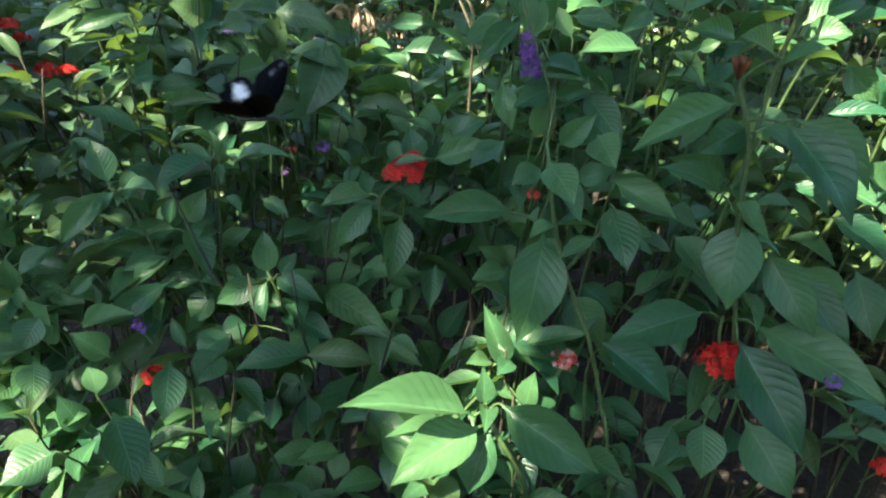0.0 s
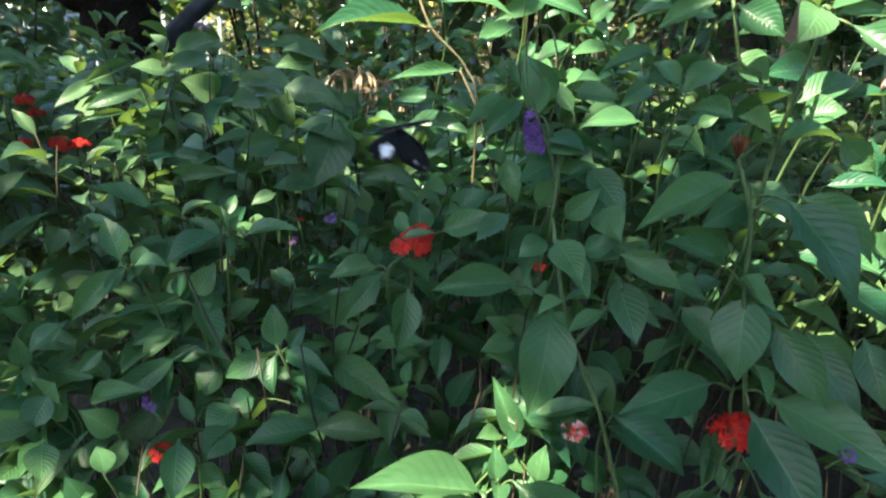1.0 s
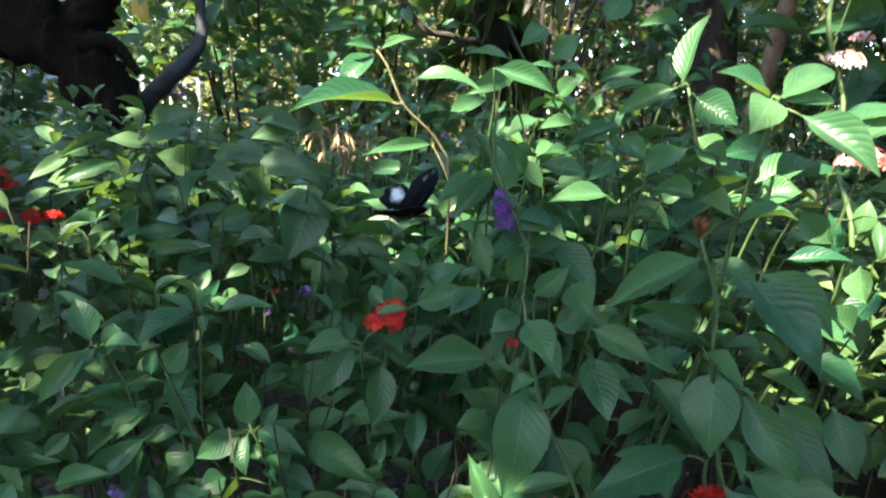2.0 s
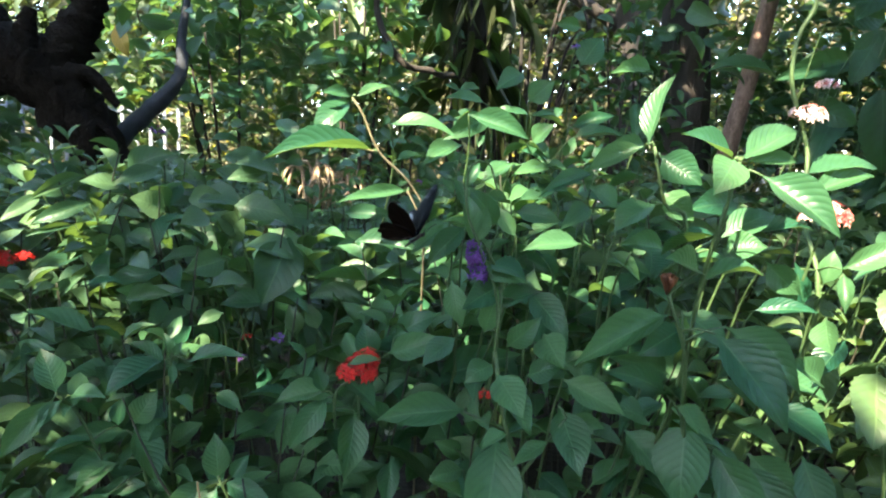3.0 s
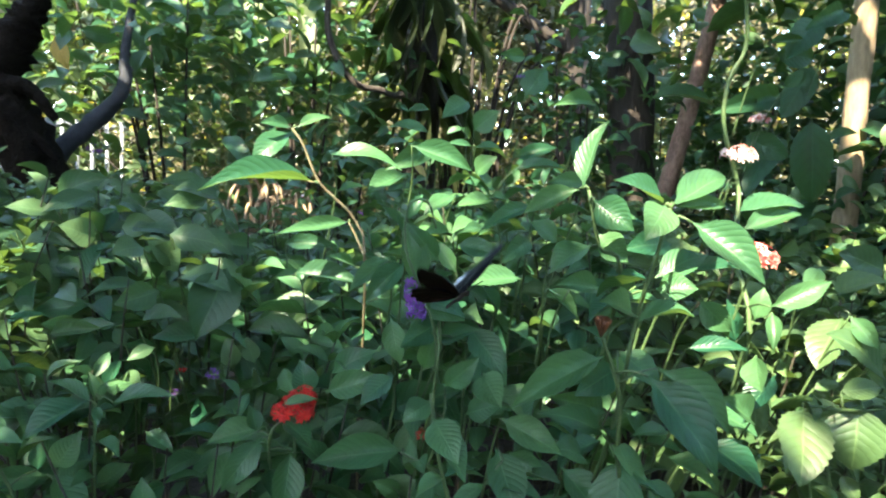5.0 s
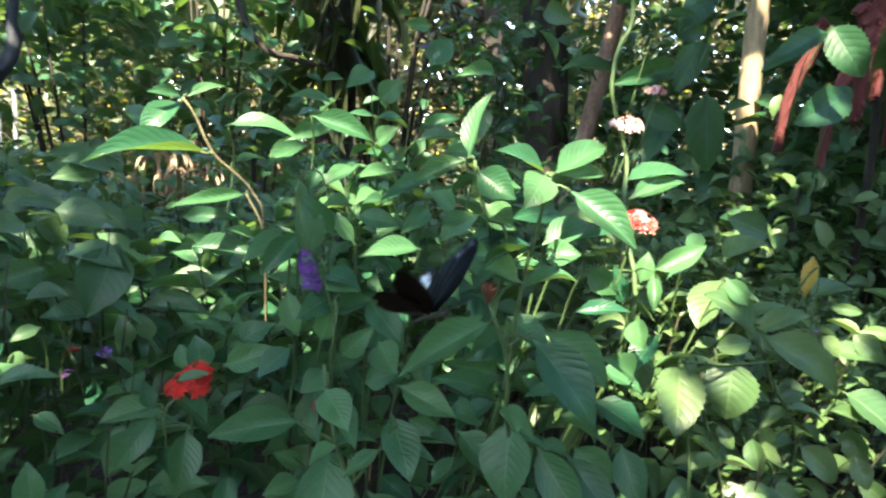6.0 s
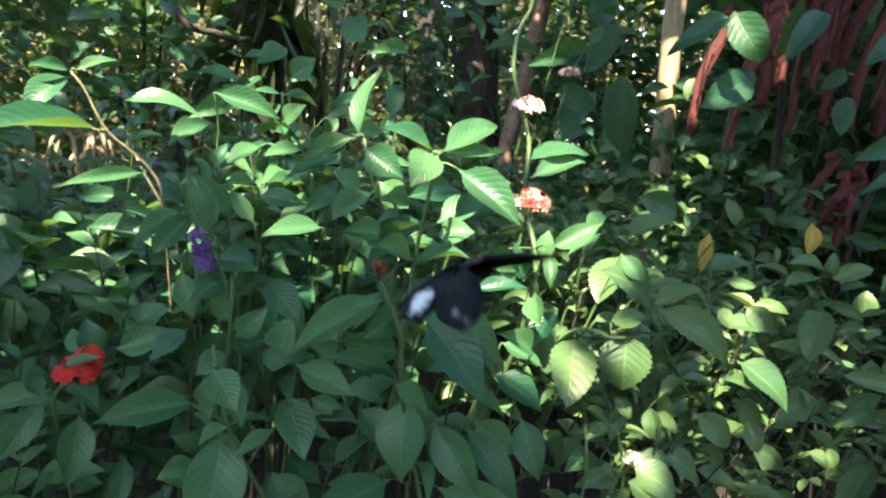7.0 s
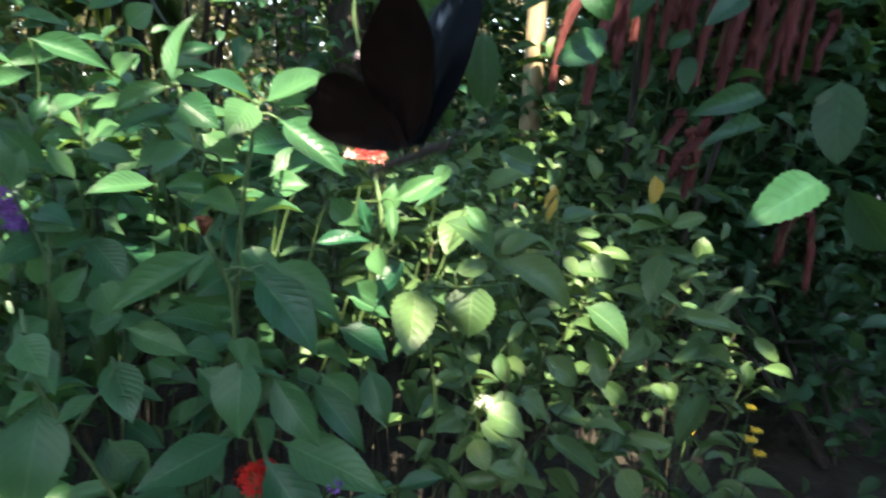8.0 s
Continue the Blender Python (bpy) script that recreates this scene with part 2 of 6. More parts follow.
# ---- ground ----
g = Geo()
side, cells = 120.0, 120
verts, faces = [], []
for i in range(cells + 1):
    for j in range(cells + 1):
        a, b = 2 * i / cells - 1, 2 * j / cells - 1
        x, y = side * a * abs(a) ** 1.6, side * b * abs(b) ** 1.6
        z = 0.05 * noise.noise(Vector((x * 0.8, y * 0.8, 0))) + 0.02 * noise.noise(Vector((x * 4, y * 4, 3)))
        verts.append((x, y, z))
for i in range(cells):
    for j in range(cells):
        k = i * (cells + 1) + j
        faces.append((k, k + cells + 1, k + cells + 2, k + 1))
g.add(verts, faces)
tagged(new("ground", g.mesh("ground", SOIL)), "garden soil with fallen leaves, near-black to deepen the shade between plants", "ground", kind="structure")

# ---- plants of the bed ----
HEROES = []
# about where the camera stands; large leaves face it and stay clear of cover
EYE_POINT = np.array((0.08, 0.0, 1.58))


def plant(name, label, category, at, group=""):
    ob = thing(name, label, category, at, group)
    PLANTS[ob.name] = {"stems": [], "loose": []}
    return ob


PLANTS = {}
ROLL = random.Random(11)


SUNLIT = []


def L(owner, kind, base, tip, width, roll, sunlit=False):
    """A large leaf from its base to its tip; a sunlit one gets its own gap in the shade tree."""
    if kind == "o" and owner.name.startswith("leafy"):
        kind = "m"
    if kind == "s" and owner.name.startswith("chenille"):
        kind = "c"
    data = LEAVES[kind][ROLL.randrange(len(LEAVES[kind]))]
    b, t = np.array(base), np.array(tip)
    # the leaf is turned to the camera so its full width shows
    out = EYE_POINT - (b + t) / 2
    facing = out / np.linalg.norm(out) + np.array((0, 0, 0.15 if kind == "c" else ROLL.uniform(0.3, 0.9)))
    turn = ROLL.uniform(-10, 10) if kind == "c" else ROLL.uniform(-22, 22)
    width *= {"c": 0.78, "s": 0.86, "o": 0.93}.get(kind, 1.0)
    part("leaf", data, owner, leaf_matrix(base, tip, width / math.cos(radians(turn)), roll + turn, facing))
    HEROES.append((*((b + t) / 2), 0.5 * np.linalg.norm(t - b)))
    if sunlit:
        SUNLIT.append(((b + t) / 2, (0.3 if kind == "s" else 0.42) * np.linalg.norm(t - b)))
    PLANTS[owner.name]["loose"].append(b)


def S(owner, r, *points):
    """A stem through the points; it goes down to the soil unless it starts on another stem."""
    points = [np.array(p) for p in points]
    stems = PLANTS[owner.name]["stems"]
    if not any(np.linalg.norm(points[0] - q) < 0.03 for s in stems for q in s):
        d = points[0] - points[1]
        foot = points[0] + np.array((d[0] * 0.6, 0.34, 0))
        foot[2] = -0.02
        mid = points[0] * 0.7 + foot * 0.3 + np.array((0, 0.10, 0))
        points = [foot, mid] + points
    line = smooth_line(points, 5)
    stems.append(line)
    g = Geo()
    add_tube(g, line, r * 0.9, r * 0.6, 7, 0.05, 0)
    mat = TWIG if owner.name.startswith("lit") or r > 0.0045 else STEM
    part("stem", g.mesh("stem", mat), owner)


def petioles(owner):
    """Short stalks that join each leaf to the nearest stem, or twigs that go down into the bush."""
    rec = PLANTS[owner.name]
    nodes = [q for s in rec["stems"] for q in s]
    for b in rec["loose"]:
        near = min(nodes, key=lambda q: np.linalg.norm(q - b)) if nodes else None
        g = Geo()
        if near is not None and np.linalg.norm(near - b) < 0.08:
            if np.linalg.norm(near - b) < 0.004:
                continue
            add_tube(g, smooth_line([near, (near + b) / 2 + (0, 0, 0.004), b], 2), 0.0016, 0.0012, 5)
            part("petiole", g.mesh("petiole", STEM), owner)
        else:
            end = b + np.array((ROLL.uniform(-0.03, 0.03), 0.10, -0.22))
            mid = b + np.array((ROLL.uniform(-0.01, 0.01), 0.05, -0.07))
            add_tube(g, smooth_line([end, mid, b], 3), 0.0022, 0.0012, 5)
            part("twig", g.mesh("twig", STEM), owner)


def floret(g, centre, facing, r, slot=0, petals=5):
    """A small star-shaped flower with a short tube."""
    f = Vector(facing).normalized()
    a = f.orthogonal().normalized()
    b = f.cross(a)
    c = Vector(centre)
    verts, faces = [tuple(c + f * 0.0)], []
    for k in range(petals):
        t0 = 2 * math.pi * k / petals
        for dt, rr, lift in ((-0.45, 0.55, 0.12), (0.0, 1.0, 0.05), (0.45, 0.55, 0.12)):
            verts.append(tuple(c + r * rr * (math.cos(t0 + dt) * a + math.sin(t0 + dt) * b) + f * r * lift))
        i = 1 + 3 * k
        faces += [(0, i, i + 1), (0, i + 1, i + 2)]
    n = len(verts)
    for k in range(4):
        t0 = math.pi * k / 2
        verts.append(tuple(c + r * 0.16 * (math.cos(t0) * a + math.sin(t0) * b)))
    verts.append(tuple(c - f * r * 1.6))
    faces += [(n + k, n + (k + 1) % 4, n + 4) for k in range(4)]
    g.add(verts, faces, None, slot)


FLOWER_RNG = random.Random(5)


def flower_head(owner, at, size, mats, count, name, label, flat=0.95):
    """A domed head of many florets on a short stalk."""
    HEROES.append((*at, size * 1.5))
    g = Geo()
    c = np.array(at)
    # points on the camera's line to the head, kept free of leaves
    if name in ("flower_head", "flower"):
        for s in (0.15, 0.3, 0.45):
            HEROES.append((*(c + (EYE_POINT - c) * s), size * 1.3))
    for k in range(count):
        d = Vector((FLOWER_RNG.gauss(0, 1), FLOWER_RNG.gauss(0, 1) - 0.5, abs(FLOWER_RNG.gauss(0, 0.8)) + 0.15)).normalized()
        p = c + size * np.array((d.x, d.y, d.z * flat)) * FLOWER_RNG.uniform(0.75, 1.05)
        floret(g, p, d, size * FLOWER_RNG.uniform(0.22, 0.34), k % len(mats))
    stalk = len(mats)
    add_tube(g, smooth_line([c + (0, 0.03, -size * 2.6), c + (0, 0.012, -size), c], 3), 0.0018, 0.0013, 5, 0, stalk)
    for k in range(6):
        a = k * 1.05
        add_tube(g, [c + (0, 0.005, -size * 0.5), c + size * np.array((0.6 * math.cos(a), 0.6 * math.sin(a), 0.2))], 0.0011, 0.0007, 4, 0, stalk)
    part(name, g.mesh(name, *mats, STEM, smooth=False), owner, None, label)


def red_head(owner, at, size):
    flower_head(owner, at, size, [RED], 46 if size > 0.014 else 20, "flower_head", "scarlet star-flower cluster")


def pinkred_head(owner, at, size):
    flower_head(owner, at, size, [RED, PINK, PALE, PINK], 44, "flower_head", "pink, pale and red flower cluster")


def pink_head(owner, at, size):
    flower_head(owner, at, size, [RED, PINK, PALE], 34, "flower_head", "half-spent crimson flower cluster")


def pale_head(owner, at, size):
    flower_head(owner, at, size, [PALE, PALE, PINK], 34, "flower_head", "pale pink flower tuft", flat=0.9)


def white_head(owner, at, size):
    flower_head(owner, at, size, [WHITE], 26, "flower_head", "small creamy white flowers")


def purple_head(owner, at, size):
    flower_head(owner, at, size, [PURPLE], 12 if size > 0.01 else 8, "flower", "violet porterweed flowers", flat=1.0)


def purple_spike(owner, at, size):
    """Florets packed along an upright spike."""
    HEROES.append((*at, size * 1.5))
    g = Geo()
    c = np.array(at)
    for k in range(30):
        a, h = k * 2.4, FLOWER_RNG.uniform(-1, 1)
        d = Vector((math.cos(a), math.sin(a), -0.35))
        r = size * 0.42 * (1 - 0.55 * max(0, h))
        floret(g, c + np.array((d.x * r + 0.15 * size * h * -1, d.y * r, size * h)), d, size * 0.30)
    part("flower_spike", g.mesh("flower_spike", PURPLE, smooth=False), owner, None, "violet flowers round a thin spike")


def bud_head(owner, at, size):
    """A spent head of narrow brown buds."""
    g = Geo()
    c = np.array(at)
    for k in range(16):
        d = np.array((FLOWER_RNG.gauss(0, 0.6), FLOWER_RNG.gauss(0, 0.6), 1.0))
        d /= np.linalg.norm(d)
        add_tube(g, [c + (0, 0, -size), c - (0, 0, size * 0.4) + d * size * 0.8, c + d * size * 1.1], 0.0010, 0.0022, 5)
    part("seed_head", g.mesh("seed_head", BUD), owner, None, "spent brown seed head")


FLOWER = {"red": red_head, "pinkred": pinkred_head, "pink": pink_head, "pale": pale_head, "white": white_head,
          "pur": purple_head, "purspike": purple_spike, "bud": bud_head}

pentas_right = plant("pentas_shrub", "pentas shrub with large quilted leaves and a red flower", "shrub", (0.36, 0.82, 0), "pentas shrubs")
pentas_tall = plant("pentas_shrub", "tall pentas stem with broad hanging leaves", "shrub", (0.2, 0.84, 0), "pentas shrubs")
pentas_low_shoot = plant("pentas_shrub", "low pentas shoot with sunlit pale leaves", "shrub", (0.1, 0.86, 0), "pentas shrubs")
pentas_top_lit = plant("pentas_shrub", "pentas shoot whose top leaves stand in sunlight", "shrub", (0.42, 0.88, 0), "pentas shrubs")
porterweed_pink = plant("porterweed", "porterweed with a long curved spike and pale pink tuft", "flowering plant", (0.62, 1.0, 0), "porterweeds")
lit_branch = plant("lit_shrub_branch", "woody-stemmed shrub with sunlit drooping narrow leaves", "shrub", (0.05, 1.25, 0))
bright_crown = plant("pentas_shrub", "pentas crown with scattered sunlit leaves", "shrub", (0.25, 1.35, 0), "pentas shrubs")
porterweed_purple = plant("porterweed", "porterweed with violet flowers on thin spikes", "flowering plant", (0.1, 1.0, 0), "porterweeds")
pentas_red = plant("pentas_shrub", "pentas stem with a bright scarlet flower head", "shrub", (-0.05, 1.02, 0), "pentas shrubs")
pentas_left = plant("pentas_shrub", "shaded pentas shrub with smaller blue-green leaves", "shrub", (-0.35, 1.0, 0), "pentas shrubs")
mound_left = plant("leafy_mound", "dense low mound of leaves with scarlet flowers", "shrub", (-0.7, 1.45, 0))
lantana_right = plant("lantana_shrub", "lantana shrub with round toothed leaves, partly sunlit", "shrub", (0.85, 1.05, 0))
chenille_leaves = plant("chenille_shrub", "chenille shrub with dark leaves and hanging red catkins", "shrub", (1.9, 2.0, 0))


# pentas_right
S(pentas_right, .0035, (0.404, 0.790, 1.019), (0.367, 0.750, 1.126), (0.362, 0.740, 1.161))
S(pentas_right, .0035, (0.382, 0.740, 1.127), (0.338, 0.700, 1.292), (0.329, 0.690, 1.371), (0.301, 0.680, 1.438))
S(pentas_right, .003, (0.344, 0.710, 1.275), (0.373, 0.700, 1.260))
L(pentas_right, 'o', (0.347, 0.710, 1.290), (0.334, 0.675, 1.197), 0.065, 0)
L(pentas_right, 'o', (0.381, 0.710, 1.256), (0.428, 0.660, 1.176), 0.049, 0)
L(pentas_right, 'o', (0.348, 0.665, 1.402), (0.404, 0.610, 1.317), 0.061, -12)
L(pentas_right, 'o', (0.370, 0.690, 1.404), (0.443, 0.660, 1.341), 0.048, 10)
L(pentas_right, 'o', (0.343, 0.755, 1.158), (0.222, 0.720, 1.128), 0.056, 0)
L(pentas_right, 'o', (0.216, 0.720, 1.127), (0.298, 0.690, 1.069), 0.056, 0)
L(pentas_right, 'o', (0.375, 0.720, 1.141), (0.434, 0.640, 1.041), 0.070, 0)
L(pentas_right, 'o', (0.400, 0.730, 1.153), (0.501, 0.620, 1.119), 0.067, 0)
L(pentas_right, 'o', (0.356, 0.720, 1.025), (0.348, 0.680, 0.972), 0.053, 0)
L(pentas_right, 'o', (0.335, 0.760, 0.994), (0.308, 0.730, 0.946), 0.046, 0)
L(pentas_right, 'o', (0.416, 0.740, 1.020), (0.463, 0.680, 0.948), 0.065, 0)
L(pentas_right, 'o', (0.452, 0.780, 1.209), (0.511, 0.720, 1.120), 0.048, 0)
L(pentas_right, 'o', (0.307, 0.685, 1.417), (0.200, 0.660, 1.366), 0.038, 0)
L(pentas_right, 'o', (0.334, 0.740, 1.308), (0.248, 0.720, 1.341), 0.032, 0)
L(pentas_right, 'o', (0.341, 0.700, 1.460), (0.286, 0.660, 1.481), 0.035, 0)
L(pentas_right, 'o', (0.353, 0.760, 1.383), (0.295, 0.740, 1.354), 0.039, 0)
L(pentas_right, 'o', (0.351, 0.760, 1.404), (0.401, 0.740, 1.364), 0.040, 0)
L(pentas_right, 'o', (0.338, 0.800, 1.249), (0.283, 0.780, 1.272), 0.042, 0)
L(pentas_right, 'o', (0.307, 0.800, 1.240), (0.348, 0.760, 1.191), 0.046, 0)
S(pentas_right, .0025, (0.574, 0.780, 0.962), (0.544, 0.680, 1.082), (0.469, 0.630, 1.113), (0.438, 0.620, 1.130))
FLOWER['bud'](pentas_right, (0.298, 0.678, 1.451), 0.011)
FLOWER['red'](pentas_right, (0.372, 0.745, 1.090), 0.030)
FLOWER['red'](pentas_right, (0.383, 0.750, 1.107), 0.016)
L(pentas_right, 'o', (0.472, 0.800, 1.210), (0.529, 0.780, 1.161), 0.051, 0)
L(pentas_right, 'o', (0.545, 0.800, 1.207), (0.556, 0.750, 1.133), 0.051, 0)
L(pentas_right, 'o', (0.496, 0.800, 1.275), (0.557, 0.760, 1.230), 0.056, 0)
L(pentas_right, 'o', (0.524, 0.840, 1.306), (0.582, 0.820, 1.274), 0.043, 0)
L(pentas_right, 'o', (0.331, 0.880, 1.192), (0.388, 0.860, 1.153), 0.054, 0)
L(pentas_right, 'o', (0.288, 0.860, 1.131), (0.348, 0.860, 1.168), 0.040, 0)
L(pentas_right, 'o', (0.285, 0.880, 1.018), (0.233, 0.860, 1.071), 0.049, 0)
L(pentas_right, 'o', (0.330, 0.860, 1.014), (0.383, 0.820, 1.004), 0.048, 0)
L(pentas_right, 'o', (0.295, 0.880, 1.456), (0.334, 0.860, 1.420), 0.024, 0)
L(pentas_right, 'o', (0.336, 0.820, 1.394), (0.295, 0.800, 1.345), 0.024, 0)
L(pentas_right, 'o', (0.363, 0.820, 1.268), (0.306, 0.800, 1.249), 0.025, 0)
L(pentas_right, 'o', (0.448, 0.800, 1.286), (0.391, 0.790, 1.286), 0.023, 0)
L(pentas_right, 'o', (0.374, 0.760, 1.042), (0.380, 0.740, 1.013), 0.023, 0)
L(pentas_right, 'o', (0.257, 0.820, 0.955), (0.324, 0.790, 0.924), 0.035, 0)
L(pentas_right, 'o', (0.458, 0.800, 1.397), (0.531, 0.780, 1.402), 0.027, 0)
L(pentas_right, 'o', (0.359, 0.950, 1.598), (0.293, 0.920, 1.596), 0.026, 0)
L(pentas_right, 'o', (0.359, 0.800, 1.313), (0.271, 0.770, 1.343), 0.037, 0)
L(pentas_right, 'o', (0.405, 0.800, 1.359), (0.325, 0.770, 1.376), 0.029, 0)
FLOWER['pur'](pentas_right, (0.433, 0.620, 1.143), 0.012)
FLOWER['red'](pentas_right, (0.594, 0.720, 0.970), 0.016)

# pentas_tall
S(pentas_tall, .0035, (0.259, 0.740, 0.890), (0.212, 0.730, 1.096), (0.162, 0.720, 1.215), (0.138, 0.700, 1.287), (0.126, 0.720, 1.362))
S(pentas_tall, .0025, (0.144, 0.710, 1.273), (0.103, 0.800, 1.259))
S(pentas_tall, .0025, (0.162, 0.720, 1.215), (0.211, 0.720, 1.285))
S(pentas_tall, .002, (0.231, 0.740, 0.960), (0.276, 0.800, 0.890), (0.326, 0.800, 0.931))
L(pentas_tall, 'o', (0.136, 0.740, 1.253), (0.111, 0.690, 1.135), 0.071, 0)
L(pentas_tall, 'o', (0.126, 0.690, 1.345), (0.149, 0.650, 1.312), 0.041, 0)
L(pentas_tall, 'o', (0.207, 0.740, 1.291), (0.224, 0.690, 1.230), 0.048, 0)
L(pentas_tall, 'o', (0.107, 0.810, 1.257), (-0.006, 0.800, 1.246), 0.044, 0)
L(pentas_tall, 'o', (0.107, 0.820, 1.173), (0.061, 0.800, 1.168), 0.031, 0)
L(pentas_tall, 'o', (0.152, 0.800, 1.344), (0.189, 0.780, 1.388), 0.030, 0)
L(pentas_tall, 'o', (0.192, 0.880, 1.399), (0.233, 0.840, 1.348), 0.047, 0)
L(pentas_tall, 'o', (0.225, 0.800, 1.304), (0.296, 0.770, 1.270), 0.043, 0)
L(pentas_tall, 'o', (0.145, 0.860, 1.302), (0.105, 0.840, 1.282), 0.036, 0)
L(pentas_tall, 'o', (0.187, 0.840, 1.294), (0.230, 0.820, 1.315), 0.033, 0)
L(pentas_tall, 'o', (0.138, 0.800, 1.079), (0.213, 0.780, 1.109), 0.029, 0)
L(pentas_tall, 'o', (0.210, 0.840, 1.036), (0.240, 0.840, 1.107), 0.039, 0)
L(pentas_tall, 'o', (0.202, 0.860, 1.130), (0.250, 0.840, 1.065), 0.055, 0)
L(pentas_tall, 'o', (0.028, 0.980, 0.989), (0.069, 0.980, 1.061), 0.045, 0)
L(pentas_tall, 'o', (-0.008, 0.980, 0.987), (0.022, 0.960, 0.938), 0.046, 0)
L(pentas_tall, 'o', (0.148, 0.900, 1.483), (0.102, 0.880, 1.536), 0.031, 0)
L(pentas_tall, 'o', (0.104, 0.900, 1.481), (0.052, 0.880, 1.429), 0.034, 0)
L(pentas_tall, 'o', (0.153, 0.880, 1.425), (0.107, 0.860, 1.411), 0.038, 0)
L(pentas_tall, 'o', (0.095, 0.880, 1.332), (0.050, 0.860, 1.296), 0.038, 0)
L(pentas_tall, 'o', (0.202, 0.820, 1.356), (0.220, 0.780, 1.324), 0.042, 0)
FLOWER['red'](pentas_tall, (0.129, 0.800, 1.280), 0.010)
L(pentas_tall, 'o', (0.132, 0.860, 1.425), (0.178, 0.830, 1.419), 0.037, 0)
L(pentas_tall, 'o', (0.088, 0.900, 1.406), (0.103, 0.880, 1.346), 0.031, 0)
L(pentas_tall, 'o', (0.113, 0.900, 1.153), (0.071, 0.890, 1.180), 0.027, 0)

# pentas_low_shoot
S(pentas_low_shoot, .004, (0.143, 0.700, 0.916), (0.091, 0.660, 1.040), (0.081, 0.700, 1.059), (0.090, 0.760, 1.064))
L(pentas_low_shoot, 'o', (0.066, 0.660, 1.055), (-0.076, 0.580, 1.110), 0.049, 12, True)
L(pentas_low_shoot, 'o', (0.076, 0.670, 1.036), (-0.022, 0.600, 1.002), 0.063, 0)
L(pentas_low_shoot, 'o', (0.095, 0.660, 1.074), (0.205, 0.620, 1.017), 0.060, 0)
L(pentas_low_shoot, 'o', (0.111, 0.770, 1.060), (0.076, 0.775, 1.145), 0.033, -30, True)
L(pentas_low_shoot, 'o', (0.090, 0.760, 1.072), (0.057, 0.730, 1.083), 0.025, 0, True)
L(pentas_low_shoot, 'o', (0.116, 0.760, 1.074), (0.097, 0.730, 1.070), 0.028, 0, True)
L(pentas_low_shoot, 'o', (0.076, 0.660, 1.072), (0.072, 0.660, 1.119), 0.024, 0)
L(pentas_low_shoot, 'o', (0.164, 0.780, 1.015), (0.156, 0.740, 1.010), 0.040, 0)
L(pentas_low_shoot, 'o', (0.162, 0.800, 0.949), (0.204, 0.760, 0.907), 0.046, 0)
L(pentas_low_shoot, 'o', (0.091, 0.690, 1.019), (0.068, 0.660, 0.948), 0.051, 20, True)
L(pentas_low_shoot, 'o', (0.045, 0.720, 1.000), (-0.034, 0.660, 1.021), 0.034, 0, True)
L(pentas_low_shoot, 'o', (0.124, 0.740, 0.962), (0.150, 0.700, 0.916), 0.043, 0)
L(pentas_low_shoot, 'o', (0.214, 0.840, 0.963), (0.244, 0.820, 0.954), 0.037, 0)
L(pentas_low_shoot, 'o', (0.285, 0.840, 0.948), (0.246, 0.820, 0.968), 0.024, 0)
L(pentas_low_shoot, 'o', (-0.025, 0.740, 0.952), (-0.028, 0.700, 0.913), 0.033, 0)
L(pentas_low_shoot, 'o', (-0.039, 0.740, 0.899), (-0.100, 0.700, 0.909), 0.037, 0)
L(pentas_low_shoot, 'o', (-0.132, 0.800, 0.903), (-0.197, 0.760, 0.905), 0.036, 0)
L(pentas_low_shoot, 'o', (-0.097, 0.780, 0.910), (-0.109, 0.760, 0.878), 0.034, 0)
L(pentas_low_shoot, 'o', (0.275, 0.800, 0.871), (0.315, 0.780, 0.861), 0.048, 0)
L(pentas_low_shoot, 'o', (-0.108, 0.800, 0.941), (-0.052, 0.780, 0.963), 0.028, 0)
FLOWER['pink'](pentas_low_shoot, (0.186, 0.780, 1.067), 0.019)
L(pentas_low_shoot, 'o', (0.014, 0.920, 1.140), (0.008, 0.880, 1.084), 0.033, 0)
L(pentas_low_shoot, 'o', (0.109, 0.820, 1.133), (0.061, 0.800, 1.167), 0.026, 0)
L(pentas_low_shoot, 'o', (-0.103, 0.780, 0.910), (-0.154, 0.750, 0.918), 0.030, 0)
L(pentas_low_shoot, 'o', (0.140, 0.760, 1.007), (0.148, 0.760, 1.061), 0.033, 0, True)
L(pentas_low_shoot, 'o', (0.203, 0.840, 1.025), (0.215, 0.830, 0.989), 0.023, 0)

# pentas_top_lit
S(pentas_top_lit, .0035, (0.340, 0.740, 1.294), (0.340, 0.690, 1.453), (0.343, 0.660, 1.529), (0.348, 0.650, 1.580))
S(pentas_top_lit, .003, (0.329, 0.720, 1.471), (0.296, 0.700, 1.534), (0.280, 0.700, 1.593))
L(pentas_top_lit, 'o', (0.347, 0.660, 1.582), (0.285, 0.645, 1.605), 0.025, 0, True)
L(pentas_top_lit, 'o', (0.343, 0.650, 1.582), (0.311, 0.620, 1.548), 0.039, 0, True)
L(pentas_top_lit, 'o', (0.360, 0.670, 1.582), (0.443, 0.720, 1.615), 0.037, 0, True)
L(pentas_top_lit, 'o', (0.370, 0.680, 1.581), (0.435, 0.700, 1.583), 0.019, 0, True)
L(pentas_top_lit, 'o', (0.276, 0.670, 1.583), (0.311, 0.645, 1.556), 0.037, 0, True)
L(pentas_top_lit, 'o', (0.274, 0.700, 1.594), (0.300, 0.710, 1.668), 0.032, -25, True)
